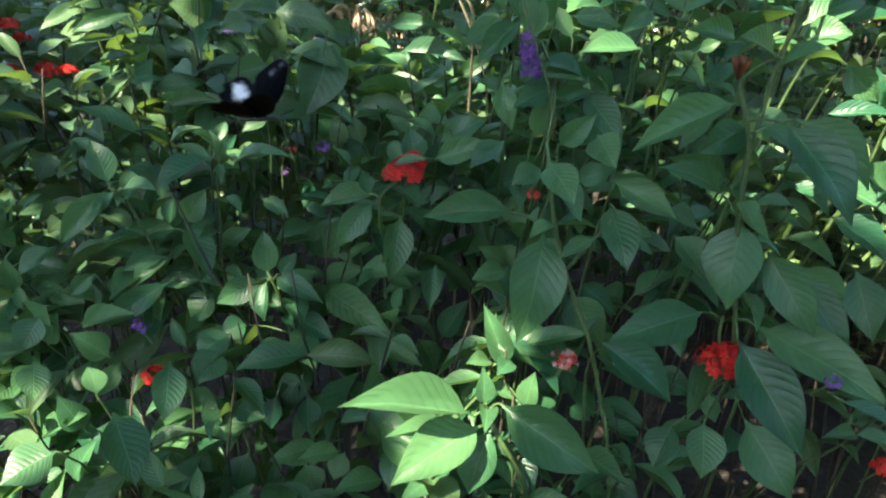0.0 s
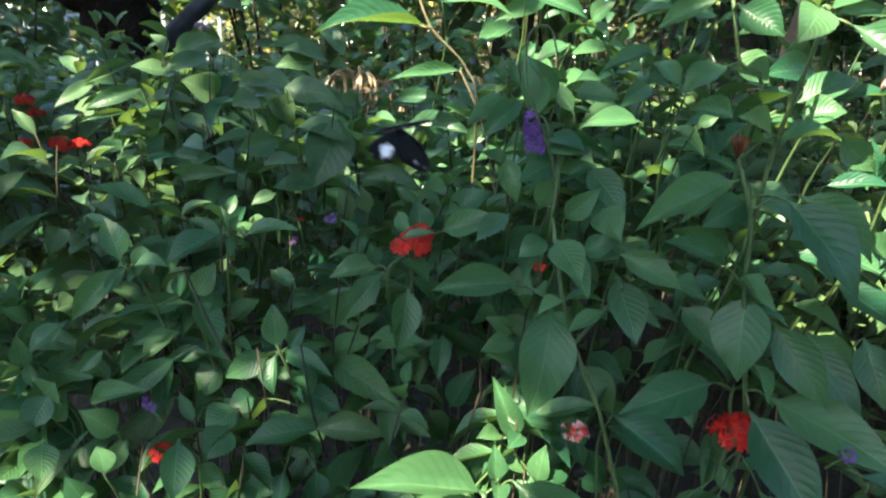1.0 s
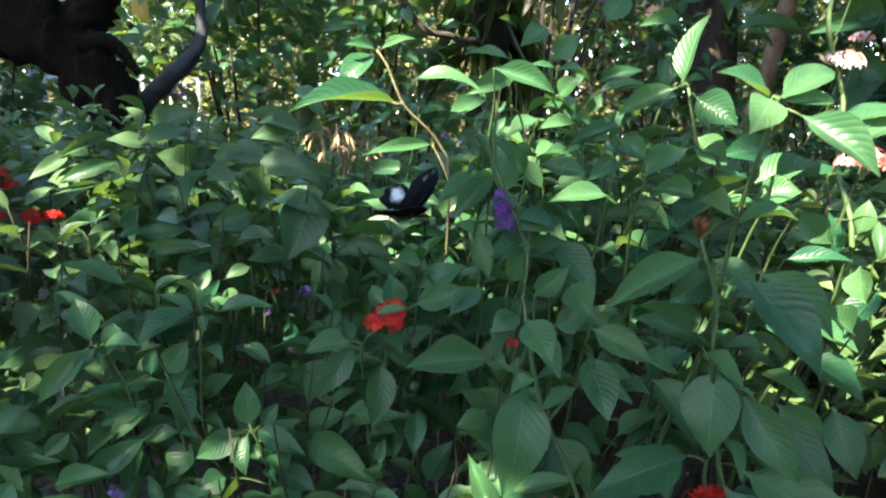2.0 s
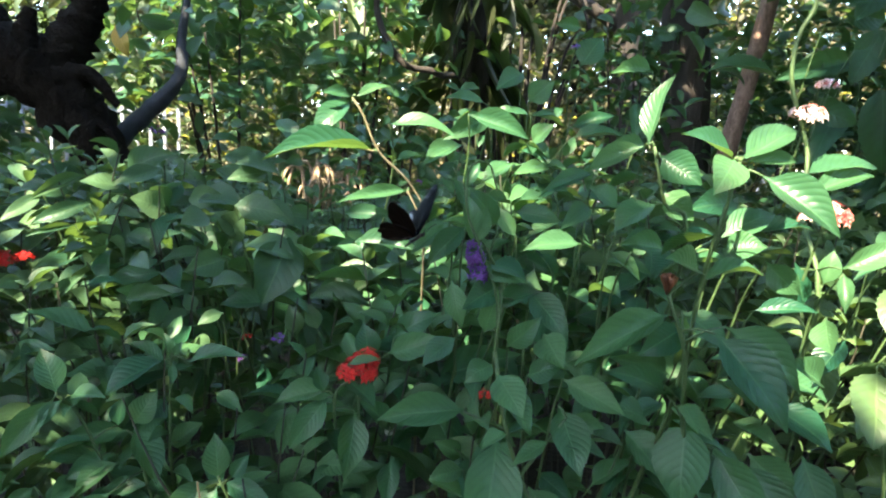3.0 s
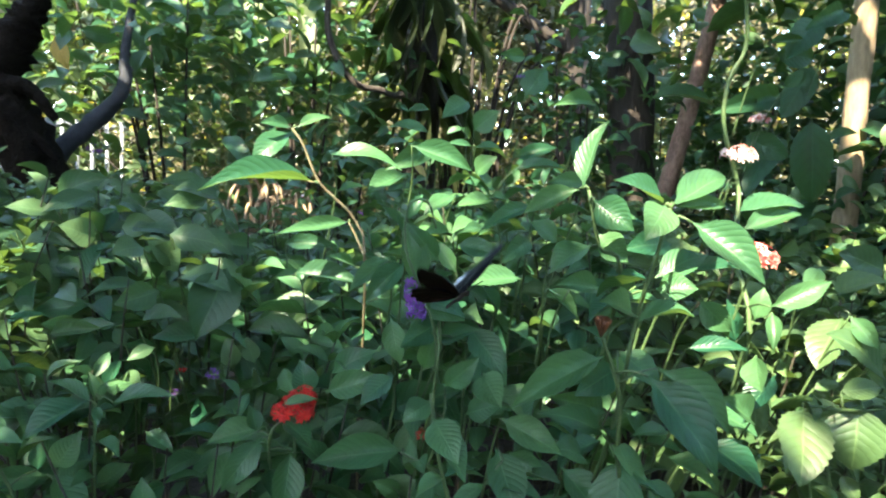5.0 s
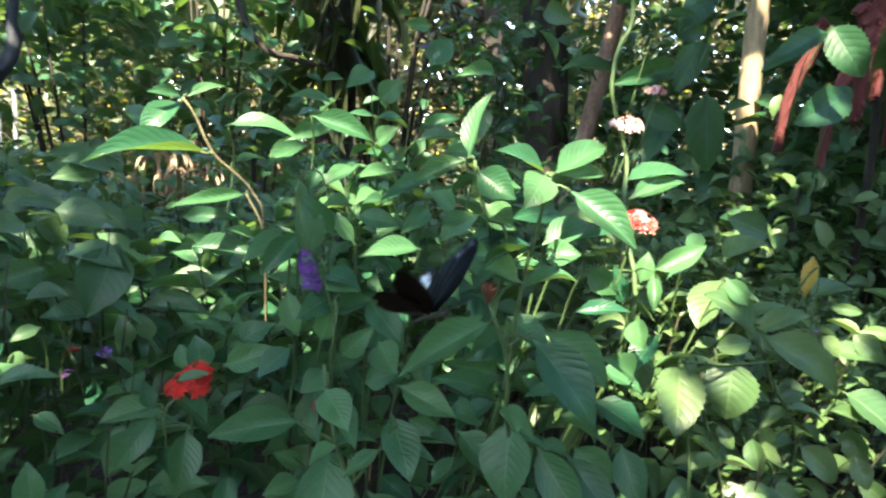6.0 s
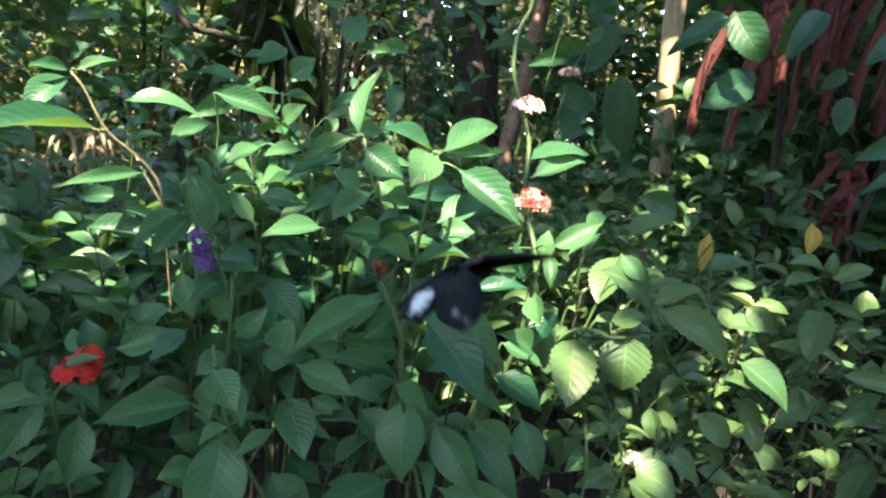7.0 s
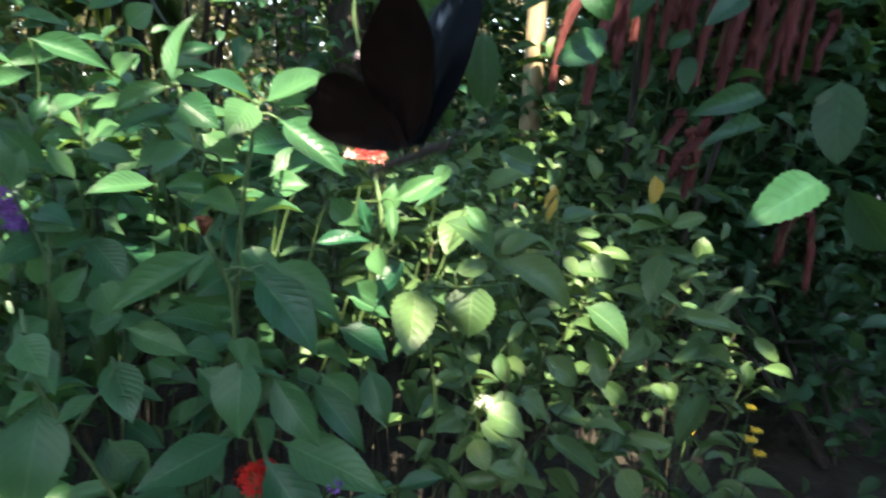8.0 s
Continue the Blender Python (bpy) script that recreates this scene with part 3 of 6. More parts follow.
L(pentas_top_lit, 'o', (0.273, 0.710, 1.593), (0.218, 0.730, 1.563), 0.025, 0)
L(pentas_top_lit, 'o', (0.368, 0.640, 1.567), (0.426, 0.600, 1.514), 0.042, 0, True)
L(pentas_top_lit, 'o', (0.385, 0.750, 1.494), (0.452, 0.760, 1.522), 0.041, 0, True)
L(pentas_top_lit, 'o', (0.382, 0.740, 1.482), (0.424, 0.720, 1.488), 0.038, 0, True)
L(pentas_top_lit, 'o', (0.434, 0.780, 1.498), (0.510, 0.780, 1.505), 0.030, 0)
L(pentas_top_lit, 'o', (0.302, 0.740, 1.530), (0.253, 0.730, 1.498), 0.038, 0)
L(pentas_top_lit, 'o', (0.307, 0.740, 1.543), (0.342, 0.730, 1.514), 0.038, 0)
L(pentas_top_lit, 'o', (0.324, 0.760, 1.476), (0.267, 0.750, 1.482), 0.030, 0)
L(pentas_top_lit, 'o', (0.426, 0.800, 1.530), (0.355, 0.780, 1.522), 0.038, 0)
L(pentas_top_lit, 'o', (0.316, 0.850, 1.460), (0.338, 0.840, 1.472), 0.018, 0, True)

# porterweed_pink
S(porterweed_pink, .0044, (0.589, 0.880, 1.356), (0.582, 0.920, 1.509), (0.596, 0.950, 1.596), (0.575, 0.950, 1.652), (0.560, 0.950, 1.707), (0.565, 0.950, 1.762), (0.583, 0.950, 1.802), (0.574, 0.940, 1.853), (0.557, 0.930, 1.894))
L(porterweed_pink, 'o', (0.595, 0.950, 1.568), (0.714, 0.966, 1.581), 0.050, -10, True)
L(porterweed_pink, 'o', (0.598, 0.940, 1.540), (0.700, 0.950, 1.569), 0.041, 0, True)
L(porterweed_pink, 'o', (0.512, 0.860, 1.437), (0.537, 0.840, 1.389), 0.030, 0)
L(porterweed_pink, 'o', (0.597, 0.880, 1.420), (0.607, 0.880, 1.468), 0.031, 0, True)
L(porterweed_pink, 'o', (0.579, 0.820, 1.451), (0.648, 0.800, 1.491), 0.031, 0, True)
L(porterweed_pink, 'o', (0.570, 0.800, 1.448), (0.564, 0.780, 1.401), 0.021, 0, True)
L(porterweed_pink, 'o', (0.548, 0.790, 1.394), (0.548, 0.770, 1.352), 0.040, 30, True)
L(porterweed_pink, 'o', (0.560, 0.860, 1.392), (0.541, 0.860, 1.453), 0.027, 0)
L(porterweed_pink, 'o', (0.491, 0.840, 1.455), (0.536, 0.830, 1.414), 0.037, 20, True)
L(porterweed_pink, 'o', (0.612, 0.840, 1.353), (0.560, 0.820, 1.297), 0.042, 0)
L(porterweed_pink, 'o', (0.719, 0.850, 1.436), (0.751, 0.830, 1.395), 0.031, 0, True)
FLOWER['pale'](porterweed_pink, (0.586, 0.945, 1.643), 0.027)
FLOWER['pinkred'](porterweed_pink, (0.510, 0.757, 1.513), 0.028)
L(porterweed_pink, 'o', (0.544, 0.780, 1.310), (0.481, 0.760, 1.347), 0.036, 0)

# lit_branch
S(lit_branch, .0028, (0.053, 1.120, 1.431), (0.034, 1.130, 1.516), (-0.024, 1.110, 1.575), (-0.051, 1.100, 1.633), (-0.069, 1.100, 1.659))
S(lit_branch, .0022, (0.023, 1.125, 1.515), (0.048, 1.120, 1.466), (0.071, 1.100, 1.404), (0.090, 1.080, 1.314))
S(lit_branch, .0022, (-0.024, 1.110, 1.575), (-0.067, 1.080, 1.582))
L(lit_branch, 'o', (-0.027, 1.100, 1.575), (-0.196, 1.030, 1.558), 0.031, 0, True)
L(lit_branch, 'o', (-0.069, 1.100, 1.652), (-0.127, 1.070, 1.593), 0.041, 0, True)
L(lit_branch, 'o', (-0.071, 1.100, 1.659), (-0.114, 1.060, 1.662), 0.021, 0, True)
L(lit_branch, 'o', (-0.062, 1.100, 1.661), (-0.009, 1.120, 1.681), 0.022, 0, True)
L(lit_branch, 'o', (0.026, 1.120, 1.514), (-0.090, 1.050, 1.494), 0.027, 0, True)
L(lit_branch, 'o', (-0.011, 1.200, 1.623), (0.110, 1.180, 1.602), 0.047, 0, True)
L(lit_branch, 'o', (0.003, 1.140, 1.563), (0.048, 1.160, 1.572), 0.021, 0)
L(lit_branch, 'o', (0.037, 1.140, 1.437), (-0.009, 1.100, 1.459), 0.022, 0)
FLOWER['pur'](lit_branch, (0.041, 1.120, 1.526), 0.008)
L(lit_branch, 'o', (0.129, 1.300, 1.595), (0.050, 1.250, 1.552), 0.044, 0)

# bright_crown
S(bright_crown, .003, (0.243, 1.250, 1.599), (0.242, 1.220, 1.650))
S(bright_crown, .003, (0.258, 1.300, 1.513), (0.243, 1.250, 1.599))
S(bright_crown, .003, (0.299, 1.200, 1.420), (0.275, 1.210, 1.561))
L(bright_crown, 'o', (0.127, 1.210, 1.647), (0.238, 1.210, 1.608), 0.046, 0, True)
L(bright_crown, 'o', (0.238, 1.220, 1.652), (0.184, 1.200, 1.652), 0.018, 0, True)
L(bright_crown, 'o', (0.245, 1.220, 1.604), (0.280, 1.200, 1.636), 0.040, 0, True)
L(bright_crown, 'o', (0.202, 1.150, 1.563), (0.144, 1.120, 1.528), 0.034, 0, True)
L(bright_crown, 'o', (0.278, 1.200, 1.557), (0.200, 1.160, 1.543), 0.030, 0, True)
L(bright_crown, 'o', (0.329, 1.100, 1.554), (0.227, 1.050, 1.513), 0.029, 0)
L(bright_crown, 'o', (0.257, 1.150, 1.509), (0.209, 1.120, 1.504), 0.025, 0, True)
L(bright_crown, 'o', (0.281, 0.970, 1.453), (0.187, 0.940, 1.444), 0.036, 0, True)
L(bright_crown, 'o', (0.178, 1.300, 1.649), (0.081, 1.250, 1.601), 0.042, 0)
L(bright_crown, 'o', (0.310, 1.200, 1.613), (0.406, 1.180, 1.619), 0.034, 0)
L(bright_crown, 'o', (0.284, 1.600, 1.770), (0.215, 1.550, 1.723), 0.052, 0)
L(bright_crown, 'o', (0.417, 1.600, 1.791), (0.465, 1.600, 1.859), 0.079, 0)
L(bright_crown, 'o', (0.343, 1.350, 1.638), (0.433, 1.350, 1.666), 0.034, 0)
L(bright_crown, 'o', (0.194, 1.050, 1.492), (0.260, 1.020, 1.481), 0.035, 0)
L(bright_crown, 'o', (0.082, 0.920, 1.485), (0.030, 0.880, 1.443), 0.030, 0)
L(bright_crown, 'o', (0.341, 1.000, 1.505), (0.295, 1.000, 1.536), 0.037, 0)
L(bright_crown, 'o', (0.181, 0.950, 1.462), (0.148, 0.970, 1.507), 0.024, 0)
FLOWER['pur'](bright_crown, (0.403, 1.600, 1.832), 0.012)
L(bright_crown, 'o', (0.181, 1.400, 1.680), (0.086, 1.360, 1.685), 0.043, 0)
L(bright_crown, 'o', (0.283, 1.500, 1.697), (0.334, 1.480, 1.743), 0.054, 0)
L(bright_crown, 'o', (0.413, 1.600, 1.879), (0.346, 1.580, 1.881), 0.034, 0)
L(bright_crown, 'o', (0.522, 1.400, 1.756), (0.418, 1.360, 1.748), 0.038, 0)
L(bright_crown, 'o', (0.477, 1.350, 1.693), (0.462, 1.320, 1.620), 0.043, 0)
L(bright_crown, 'o', (0.194, 1.100, 1.498), (0.136, 1.060, 1.501), 0.025, 0)
L(bright_crown, 'o', (0.310, 1.050, 1.505), (0.255, 1.000, 1.470), 0.034, 0)

# porterweed_purple
S(porterweed_purple, .0022, (0.148, 0.860, 1.346), (0.121, 0.845, 1.450), (0.100, 0.845, 1.505), (0.100, 0.840, 1.559), (0.123, 0.840, 1.567), (0.136, 0.840, 1.534))
S(porterweed_purple, .003, (0.145, 0.860, 1.300), (0.149, 0.860, 1.407), (0.127, 0.850, 1.459))
S(porterweed_purple, .002, (-0.235, 1.160, 1.183), (-0.251, 1.150, 1.254), (-0.269, 1.150, 1.311))
S(porterweed_purple, .002, (-0.265, 1.160, 1.181), (-0.241, 1.150, 1.294))
L(porterweed_purple, 'o', (0.148, 0.880, 1.402), (0.098, 0.840, 1.380), 0.037, 0)
L(porterweed_purple, 'o', (0.153, 0.880, 1.379), (0.200, 0.850, 1.404), 0.034, 0)
L(porterweed_purple, 'o', (0.196, 0.880, 1.373), (0.241, 0.850, 1.328), 0.057, 0)
L(porterweed_purple, 'o', (0.133, 0.880, 1.340), (0.149, 0.860, 1.407), 0.030, 0)
FLOWER['purspike'](porterweed_purple, (0.113, 0.845, 1.444), 0.026)
FLOWER['pur'](porterweed_purple, (-0.258, 1.160, 1.206), 0.012)
FLOWER['pur'](porterweed_purple, (-0.171, 1.050, 1.273), 0.014)
FLOWER['red'](porterweed_purple, (-0.247, 1.160, 1.244), 0.010)
L(porterweed_purple, 'o', (0.109, 0.860, 1.463), (0.096, 0.870, 1.531), 0.028, 0)
L(porterweed_purple, 'o', (0.115, 0.870, 1.462), (0.129, 0.880, 1.511), 0.028, 0)
L(porterweed_purple, 'o', (0.133, 0.860, 1.436), (0.177, 0.830, 1.423), 0.039, 0)

# pentas_red
S(pentas_red, .003, (-0.050, 1.000, 0.907), (-0.066, 0.930, 1.153), (-0.067, 0.900, 1.240), (-0.042, 0.900, 1.266))
L(pentas_red, 'o', (-0.078, 0.910, 1.233), (-0.127, 0.880, 1.169), 0.038, 0)
L(pentas_red, 'o', (-0.040, 0.910, 1.213), (-0.051, 0.870, 1.130), 0.046, 0)
L(pentas_red, 'o', (-0.048, 0.900, 1.259), (-0.010, 0.860, 1.238), 0.036, 0)
L(pentas_red, 'o', (-0.085, 0.900, 1.244), (-0.096, 0.910, 1.278), 0.025, 0)
L(pentas_red, 'o', (-0.047, 0.860, 1.297), (-0.004, 0.850, 1.309), 0.016, -20)
L(pentas_red, 'o', (-0.024, 0.930, 1.283), (-0.034, 0.940, 1.334), 0.040, 0)
L(pentas_red, 'o', (0.004, 0.920, 1.295), (0.085, 0.900, 1.323), 0.043, 0)
L(pentas_red, 'o', (0.011, 0.940, 1.315), (0.074, 0.930, 1.352), 0.040, 0)
L(pentas_red, 'o', (-0.077, 0.940, 1.236), (-0.155, 0.920, 1.218), 0.038, 0)
L(pentas_red, 'o', (0.008, 0.960, 1.161), (-0.042, 0.920, 1.226), 0.033, 0)
FLOWER['red'](pentas_red, (-0.035, 0.885, 1.275), 0.028)
FLOWER['red'](pentas_red, (-0.025, 0.900, 1.287), 0.022)

# pentas_left
S(pentas_left, .003, (-0.384, 0.950, 1.061), (-0.413, 0.900, 1.204), (-0.426, 0.870, 1.242))
S(pentas_left, .003, (-0.313, 0.980, 1.049), (-0.305, 0.940, 1.211), (-0.296, 0.920, 1.285))
S(pentas_left, .003, (-0.326, 0.950, 1.026), (-0.344, 0.920, 1.148), (-0.346, 0.920, 1.182))
S(pentas_left, .003, (-0.191, 0.920, 0.952), (-0.197, 0.880, 1.066), (-0.215, 0.860, 1.135))
S(pentas_left, .003, (-0.578, 0.860, 1.115), (-0.560, 0.900, 1.062))
L(pentas_left, 'o', (-0.427, 0.870, 1.246), (-0.453, 0.885, 1.302), 0.040, 0)
L(pentas_left, 'o', (-0.429, 0.870, 1.239), (-0.485, 0.840, 1.169), 0.036, 0)
L(pentas_left, 'o', (-0.420, 0.870, 1.238), (-0.443, 0.850, 1.203), 0.020, 0)
L(pentas_left, 'o', (-0.413, 0.880, 1.239), (-0.359, 0.860, 1.245), 0.030, 0)
L(pentas_left, 'o', (-0.305, 0.920, 1.278), (-0.371, 0.880, 1.238), 0.041, 0)
L(pentas_left, 'o', (-0.274, 0.920, 1.276), (-0.189, 0.900, 1.292), 0.035, 0)
L(pentas_left, 'o', (-0.297, 0.920, 1.276), (-0.310, 0.930, 1.316), 0.014, 0)
L(pentas_left, 'o', (-0.295, 0.920, 1.272), (-0.288, 0.900, 1.249), 0.014, 0)
L(pentas_left, 'o', (-0.292, 0.920, 1.285), (-0.280, 0.920, 1.306), 0.013, 0)
L(pentas_left, 'o', (-0.349, 0.920, 1.178), (-0.307, 0.890, 1.110), 0.050, 0)
L(pentas_left, 'o', (-0.379, 0.930, 1.135), (-0.437, 0.900, 1.110), 0.034, 0)
L(pentas_left, 'o', (-0.368, 0.920, 1.128), (-0.420, 0.890, 1.087), 0.033, 0)
L(pentas_left, 'o', (-0.358, 0.940, 1.175), (-0.326, 0.950, 1.225), 0.042, 0)
L(pentas_left, 'o', (-0.371, 0.950, 1.162), (-0.450, 0.930, 1.158), 0.033, 0)
L(pentas_left, 'o', (-0.217, 0.860, 1.125), (-0.215, 0.835, 1.074), 0.031, 20, True)
L(pentas_left, 'o', (-0.219, 0.870, 1.130), (-0.226, 0.880, 1.191), 0.038, 0)
L(pentas_left, 'o', (-0.210, 0.870, 1.126), (-0.136, 0.840, 1.104), 0.033, 0)
L(pentas_left, 'o', (-0.230, 0.880, 1.117), (-0.290, 0.860, 1.086), 0.039, 0)
L(pentas_left, 'o', (-0.202, 0.870, 1.131), (-0.180, 0.880, 1.161), 0.024, 0)
L(pentas_left, 'o', (-0.165, 0.970, 1.078), (-0.093, 0.950, 1.117), 0.043, 0)
L(pentas_left, 'o', (-0.505, 0.860, 1.158), (-0.543, 0.830, 1.122), 0.030, 0)
L(pentas_left, 'o', (-0.500, 0.800, 1.082), (-0.515, 0.770, 1.043), 0.043, 0)
L(pentas_left, 'o', (-0.509, 0.820, 1.029), (-0.490, 0.820, 1.080), 0.038, 0)
L(pentas_left, 'o', (-0.472, 0.840, 1.053), (-0.385, 0.820, 1.083), 0.038, 0)
L(pentas_left, 'o', (-0.427, 0.820, 1.015), (-0.466, 0.800, 1.059), 0.040, 0)
L(pentas_left, 'o', (-0.269, 0.850, 1.045), (-0.306, 0.820, 1.019), 0.054, 0)
L(pentas_left, 'o', (-0.260, 0.900, 1.036), (-0.295, 0.880, 1.028), 0.041, 0)
L(pentas_left, 'o', (-0.161, 0.900, 1.030), (-0.186, 0.860, 1.007), 0.049, 0)
L(pentas_left, 'o', (-0.321, 0.940, 1.068), (-0.350, 0.920, 1.022), 0.051, 0)
L(pentas_left, 'o', (-0.310, 0.740, 1.059), (-0.306, 0.700, 1.000), 0.042, 0)
L(pentas_left, 'o', (-0.274, 0.820, 1.035), (-0.293, 0.780, 1.005), 0.050, 0)
L(pentas_left, 'o', (-0.367, 0.700, 1.008), (-0.329, 0.660, 0.935), 0.058, 0)
L(pentas_left, 'o', (-0.428, 0.740, 0.953), (-0.451, 0.730, 1.008), 0.036, 0)
L(pentas_left, 'o', (-0.384, 0.700, 1.031), (-0.402, 0.720, 1.057), 0.030, 0, True)
L(pentas_left, 'o', (-0.479, 0.740, 1.049), (-0.467, 0.710, 1.012), 0.042, 0)
L(pentas_left, 'o', (-0.509, 0.800, 1.081), (-0.492, 0.800, 1.098), 0.044, 0)
L(pentas_left, 'o', (-0.346, 0.720, 0.955), (-0.390, 0.700, 0.983), 0.039, 0)
L(pentas_left, 'o', (-0.261, 0.840, 0.934), (-0.215, 0.820, 0.931), 0.040, 0)
L(pentas_left, 'o', (-0.204, 0.840, 0.956), (-0.208, 0.820, 0.912), 0.032, 0)
L(pentas_left, 'o', (-0.163, 0.860, 0.946), (-0.160, 0.840, 0.897), 0.038, 0)
L(pentas_left, 'o', (-0.186, 0.880, 1.063), (-0.126, 0.860, 1.041), 0.040, 0)
L(pentas_left, 'o', (-0.417, 0.660, 0.978), (-0.461, 0.620, 0.959), 0.058, 0)
L(pentas_left, 'o', (-0.440, 0.720, 0.889), (-0.403, 0.720, 0.952), 0.036, 0, True)
L(pentas_left, 'o', (-0.236, 0.800, 0.887), (-0.248, 0.780, 0.835), 0.048, 0)
L(pentas_left, 'o', (-0.156, 0.800, 0.873), (-0.137, 0.780, 0.832), 0.048, 0)
FLOWER['pur'](pentas_left, (-0.333, 0.720, 1.112), 0.013)
FLOWER['red'](pentas_left, (-0.350, 0.780, 1.011), 0.017)
FLOWER['white'](pentas_left, (0.005, 1.200, 1.057), 0.012)
L(pentas_left, 'o', (-0.379, 0.940, 1.173), (-0.372, 0.950, 1.214), 0.025, 0)
L(pentas_left, 'o', (-0.263, 1.020, 1.196), (-0.217, 1.000, 1.171), 0.029, 0)
L(pentas_left, 'o', (-0.334, 1.020, 1.107), (-0.283, 1.020, 1.146), 0.040, 0)
L(pentas_left, 'o', (-0.361, 0.880, 1.106), (-0.445, 0.840, 1.049), 0.036, 0)
L(pentas_left, 'o', (-0.455, 0.860, 1.121), (-0.483, 0.840, 1.094), 0.023, 0)
L(pentas_left, 'o', (-0.570, 0.880, 1.148), (-0.588, 0.850, 1.178), 0.026, 0)
L(pentas_left, 'o', (-0.568, 0.860, 1.089), (-0.569, 0.850, 1.143), 0.029, 0)
L(pentas_left, 'o', (-0.470, 0.880, 1.095), (-0.464, 0.870, 1.058), 0.013, 0)
L(pentas_left, 'o', (-0.422, 0.840, 0.998), (-0.451, 0.820, 0.951), 0.030, 0)
L(pentas_left, 'o', (-0.435, 0.800, 0.956), (-0.368, 0.780, 0.934), 0.031, 0)
L(pentas_left, 'o', (-0.265, 0.840, 0.982), (-0.214, 0.810, 0.942), 0.035, 0)
L(pentas_left, 'o', (-0.440, 0.760, 0.946), (-0.416, 0.740, 0.916), 0.028, 0)
L(pentas_left, 'o', (-0.188, 0.800, 0.883), (-0.205, 0.780, 0.823), 0.020, 0)
L(pentas_left, 'o', (-0.293, 0.800, 0.885), (-0.282, 0.780, 0.847), 0.024, 0)
L(pentas_left, 'o', (-0.455, 0.740, 0.919), (-0.478, 0.720, 0.903), 0.021, 0, True)

# mound_left
L(mound_left, 'o', (-0.699, 1.380, 1.467), (-0.754, 1.320, 1.413), 0.029, 0, True)
L(mound_left, 'o', (-0.557, 1.130, 1.313), (-0.502, 1.120, 1.357), 0.025, 20, True)
L(mound_left, 'o', (-0.268, 1.080, 1.308), (-0.303, 1.060, 1.292), 0.022, 0, True)
L(mound_left, 'o', (-0.548, 1.400, 1.486), (-0.620, 1.360, 1.495), 0.045, 0, True)
L(mound_left, 'o', (-0.596, 1.350, 1.452), (-0.684, 1.300, 1.414), 0.033, 0, True)
L(mound_left, 'o', (-0.435, 1.300, 1.449), (-0.479, 1.250, 1.476), 0.053, 0)
L(mound_left, 'o', (-0.252, 1.150, 1.406), (-0.158, 1.100, 1.396), 0.057, 0)
L(mound_left, 'o', (-0.274, 1.120, 1.390), (-0.328, 1.080, 1.374), 0.046, 0)
L(mound_left, 'o', (-0.298, 1.100, 1.335), (-0.224, 1.060, 1.362), 0.046, 0)
L(mound_left, 'o', (-0.322, 1.200, 1.448), (-0.360, 1.160, 1.440), 0.049, 0)
L(mound_left, 'o', (-0.429, 1.100, 1.321), (-0.347, 1.080, 1.337), 0.028, 0)
L(mound_left, 'o', (-0.318, 1.100, 1.306), (-0.335, 1.100, 1.334), 0.024, 0)
L(mound_left, 'o', (-0.278, 1.200, 1.473), (-0.187, 1.180, 1.460), 0.049, 0)
L(mound_left, 'o', (-0.370, 1.300, 1.473), (-0.276, 1.260, 1.467), 0.063, 0)
L(mound_left, 'o', (-0.256, 1.500, 1.518), (-0.341, 1.450, 1.538), 0.060, 0)
L(mound_left, 'o', (-0.169, 1.400, 1.431), (-0.231, 1.360, 1.442), 0.046, 0)
FLOWER['red'](mound_left, (-0.764, 1.350, 1.330), 0.026)
FLOWER['red'](mound_left, (-0.869, 1.400, 1.324), 0.020)
FLOWER['red'](mound_left, (-0.887, 1.450, 1.408), 0.022)
FLOWER['red'](mound_left, (-0.866, 1.450, 1.385), 0.018)
FLOWER['red'](mound_left, (-0.750, 1.400, 1.330), 0.018)
FLOWER['pur'](mound_left, (-0.770, 2.200, 1.605), 0.026)
L(mound_left, 'o', (-0.690, 1.300, 1.283), (-0.720, 1.280, 1.257), 0.017, 0, True)
L(mound_left, 'o', (-0.698, 1.280, 1.221), (-0.779, 1.240, 1.202), 0.024, 0)
L(mound_left, 'o', (-0.301, 1.250, 1.406), (-0.272, 1.220, 1.465), 0.058, 0)
L(mound_left, 'o', (-0.174, 1.150, 1.425), (-0.211, 1.100, 1.317), 0.080, 0)
L(mound_left, 'o', (-0.091, 1.250, 1.460), (0.004, 1.220, 1.463), 0.029, 0)
L(mound_left, 'o', (-0.062, 1.150, 1.422), (0.044, 1.120, 1.415), 0.035, 0)
L(mound_left, 'o', (-0.069, 1.150, 1.330), (-0.020, 1.150, 1.355), 0.019, 0)
L(mound_left, 'o', (-0.154, 1.120, 1.265), (-0.169, 1.120, 1.316), 0.032, 0)
L(mound_left, 'o', (-0.121, 1.120, 1.275), (-0.136, 1.120, 1.318), 0.028, 0)
L(mound_left, 'o', (-0.250, 1.300, 1.475), (-0.187, 1.280, 1.430), 0.041, 0)
L(mound_left, 'o', (-0.649, 1.450, 1.503), (-0.720, 1.360, 1.453), 0.027, 0)
L(mound_left, 'o', (-0.582, 1.500, 1.510), (-0.469, 1.460, 1.556), 0.061, 0)
L(mound_left, 'o', (-0.493, 1.450, 1.523), (-0.565, 1.380, 1.485), 0.049, 0)
L(mound_left, 'o', (-0.309, 1.550, 1.565), (-0.382, 1.500, 1.549), 0.031, 0)
L(mound_left, 'o', (-0.283, 1.500, 1.518), (-0.355, 1.440, 1.505), 0.046, 0)
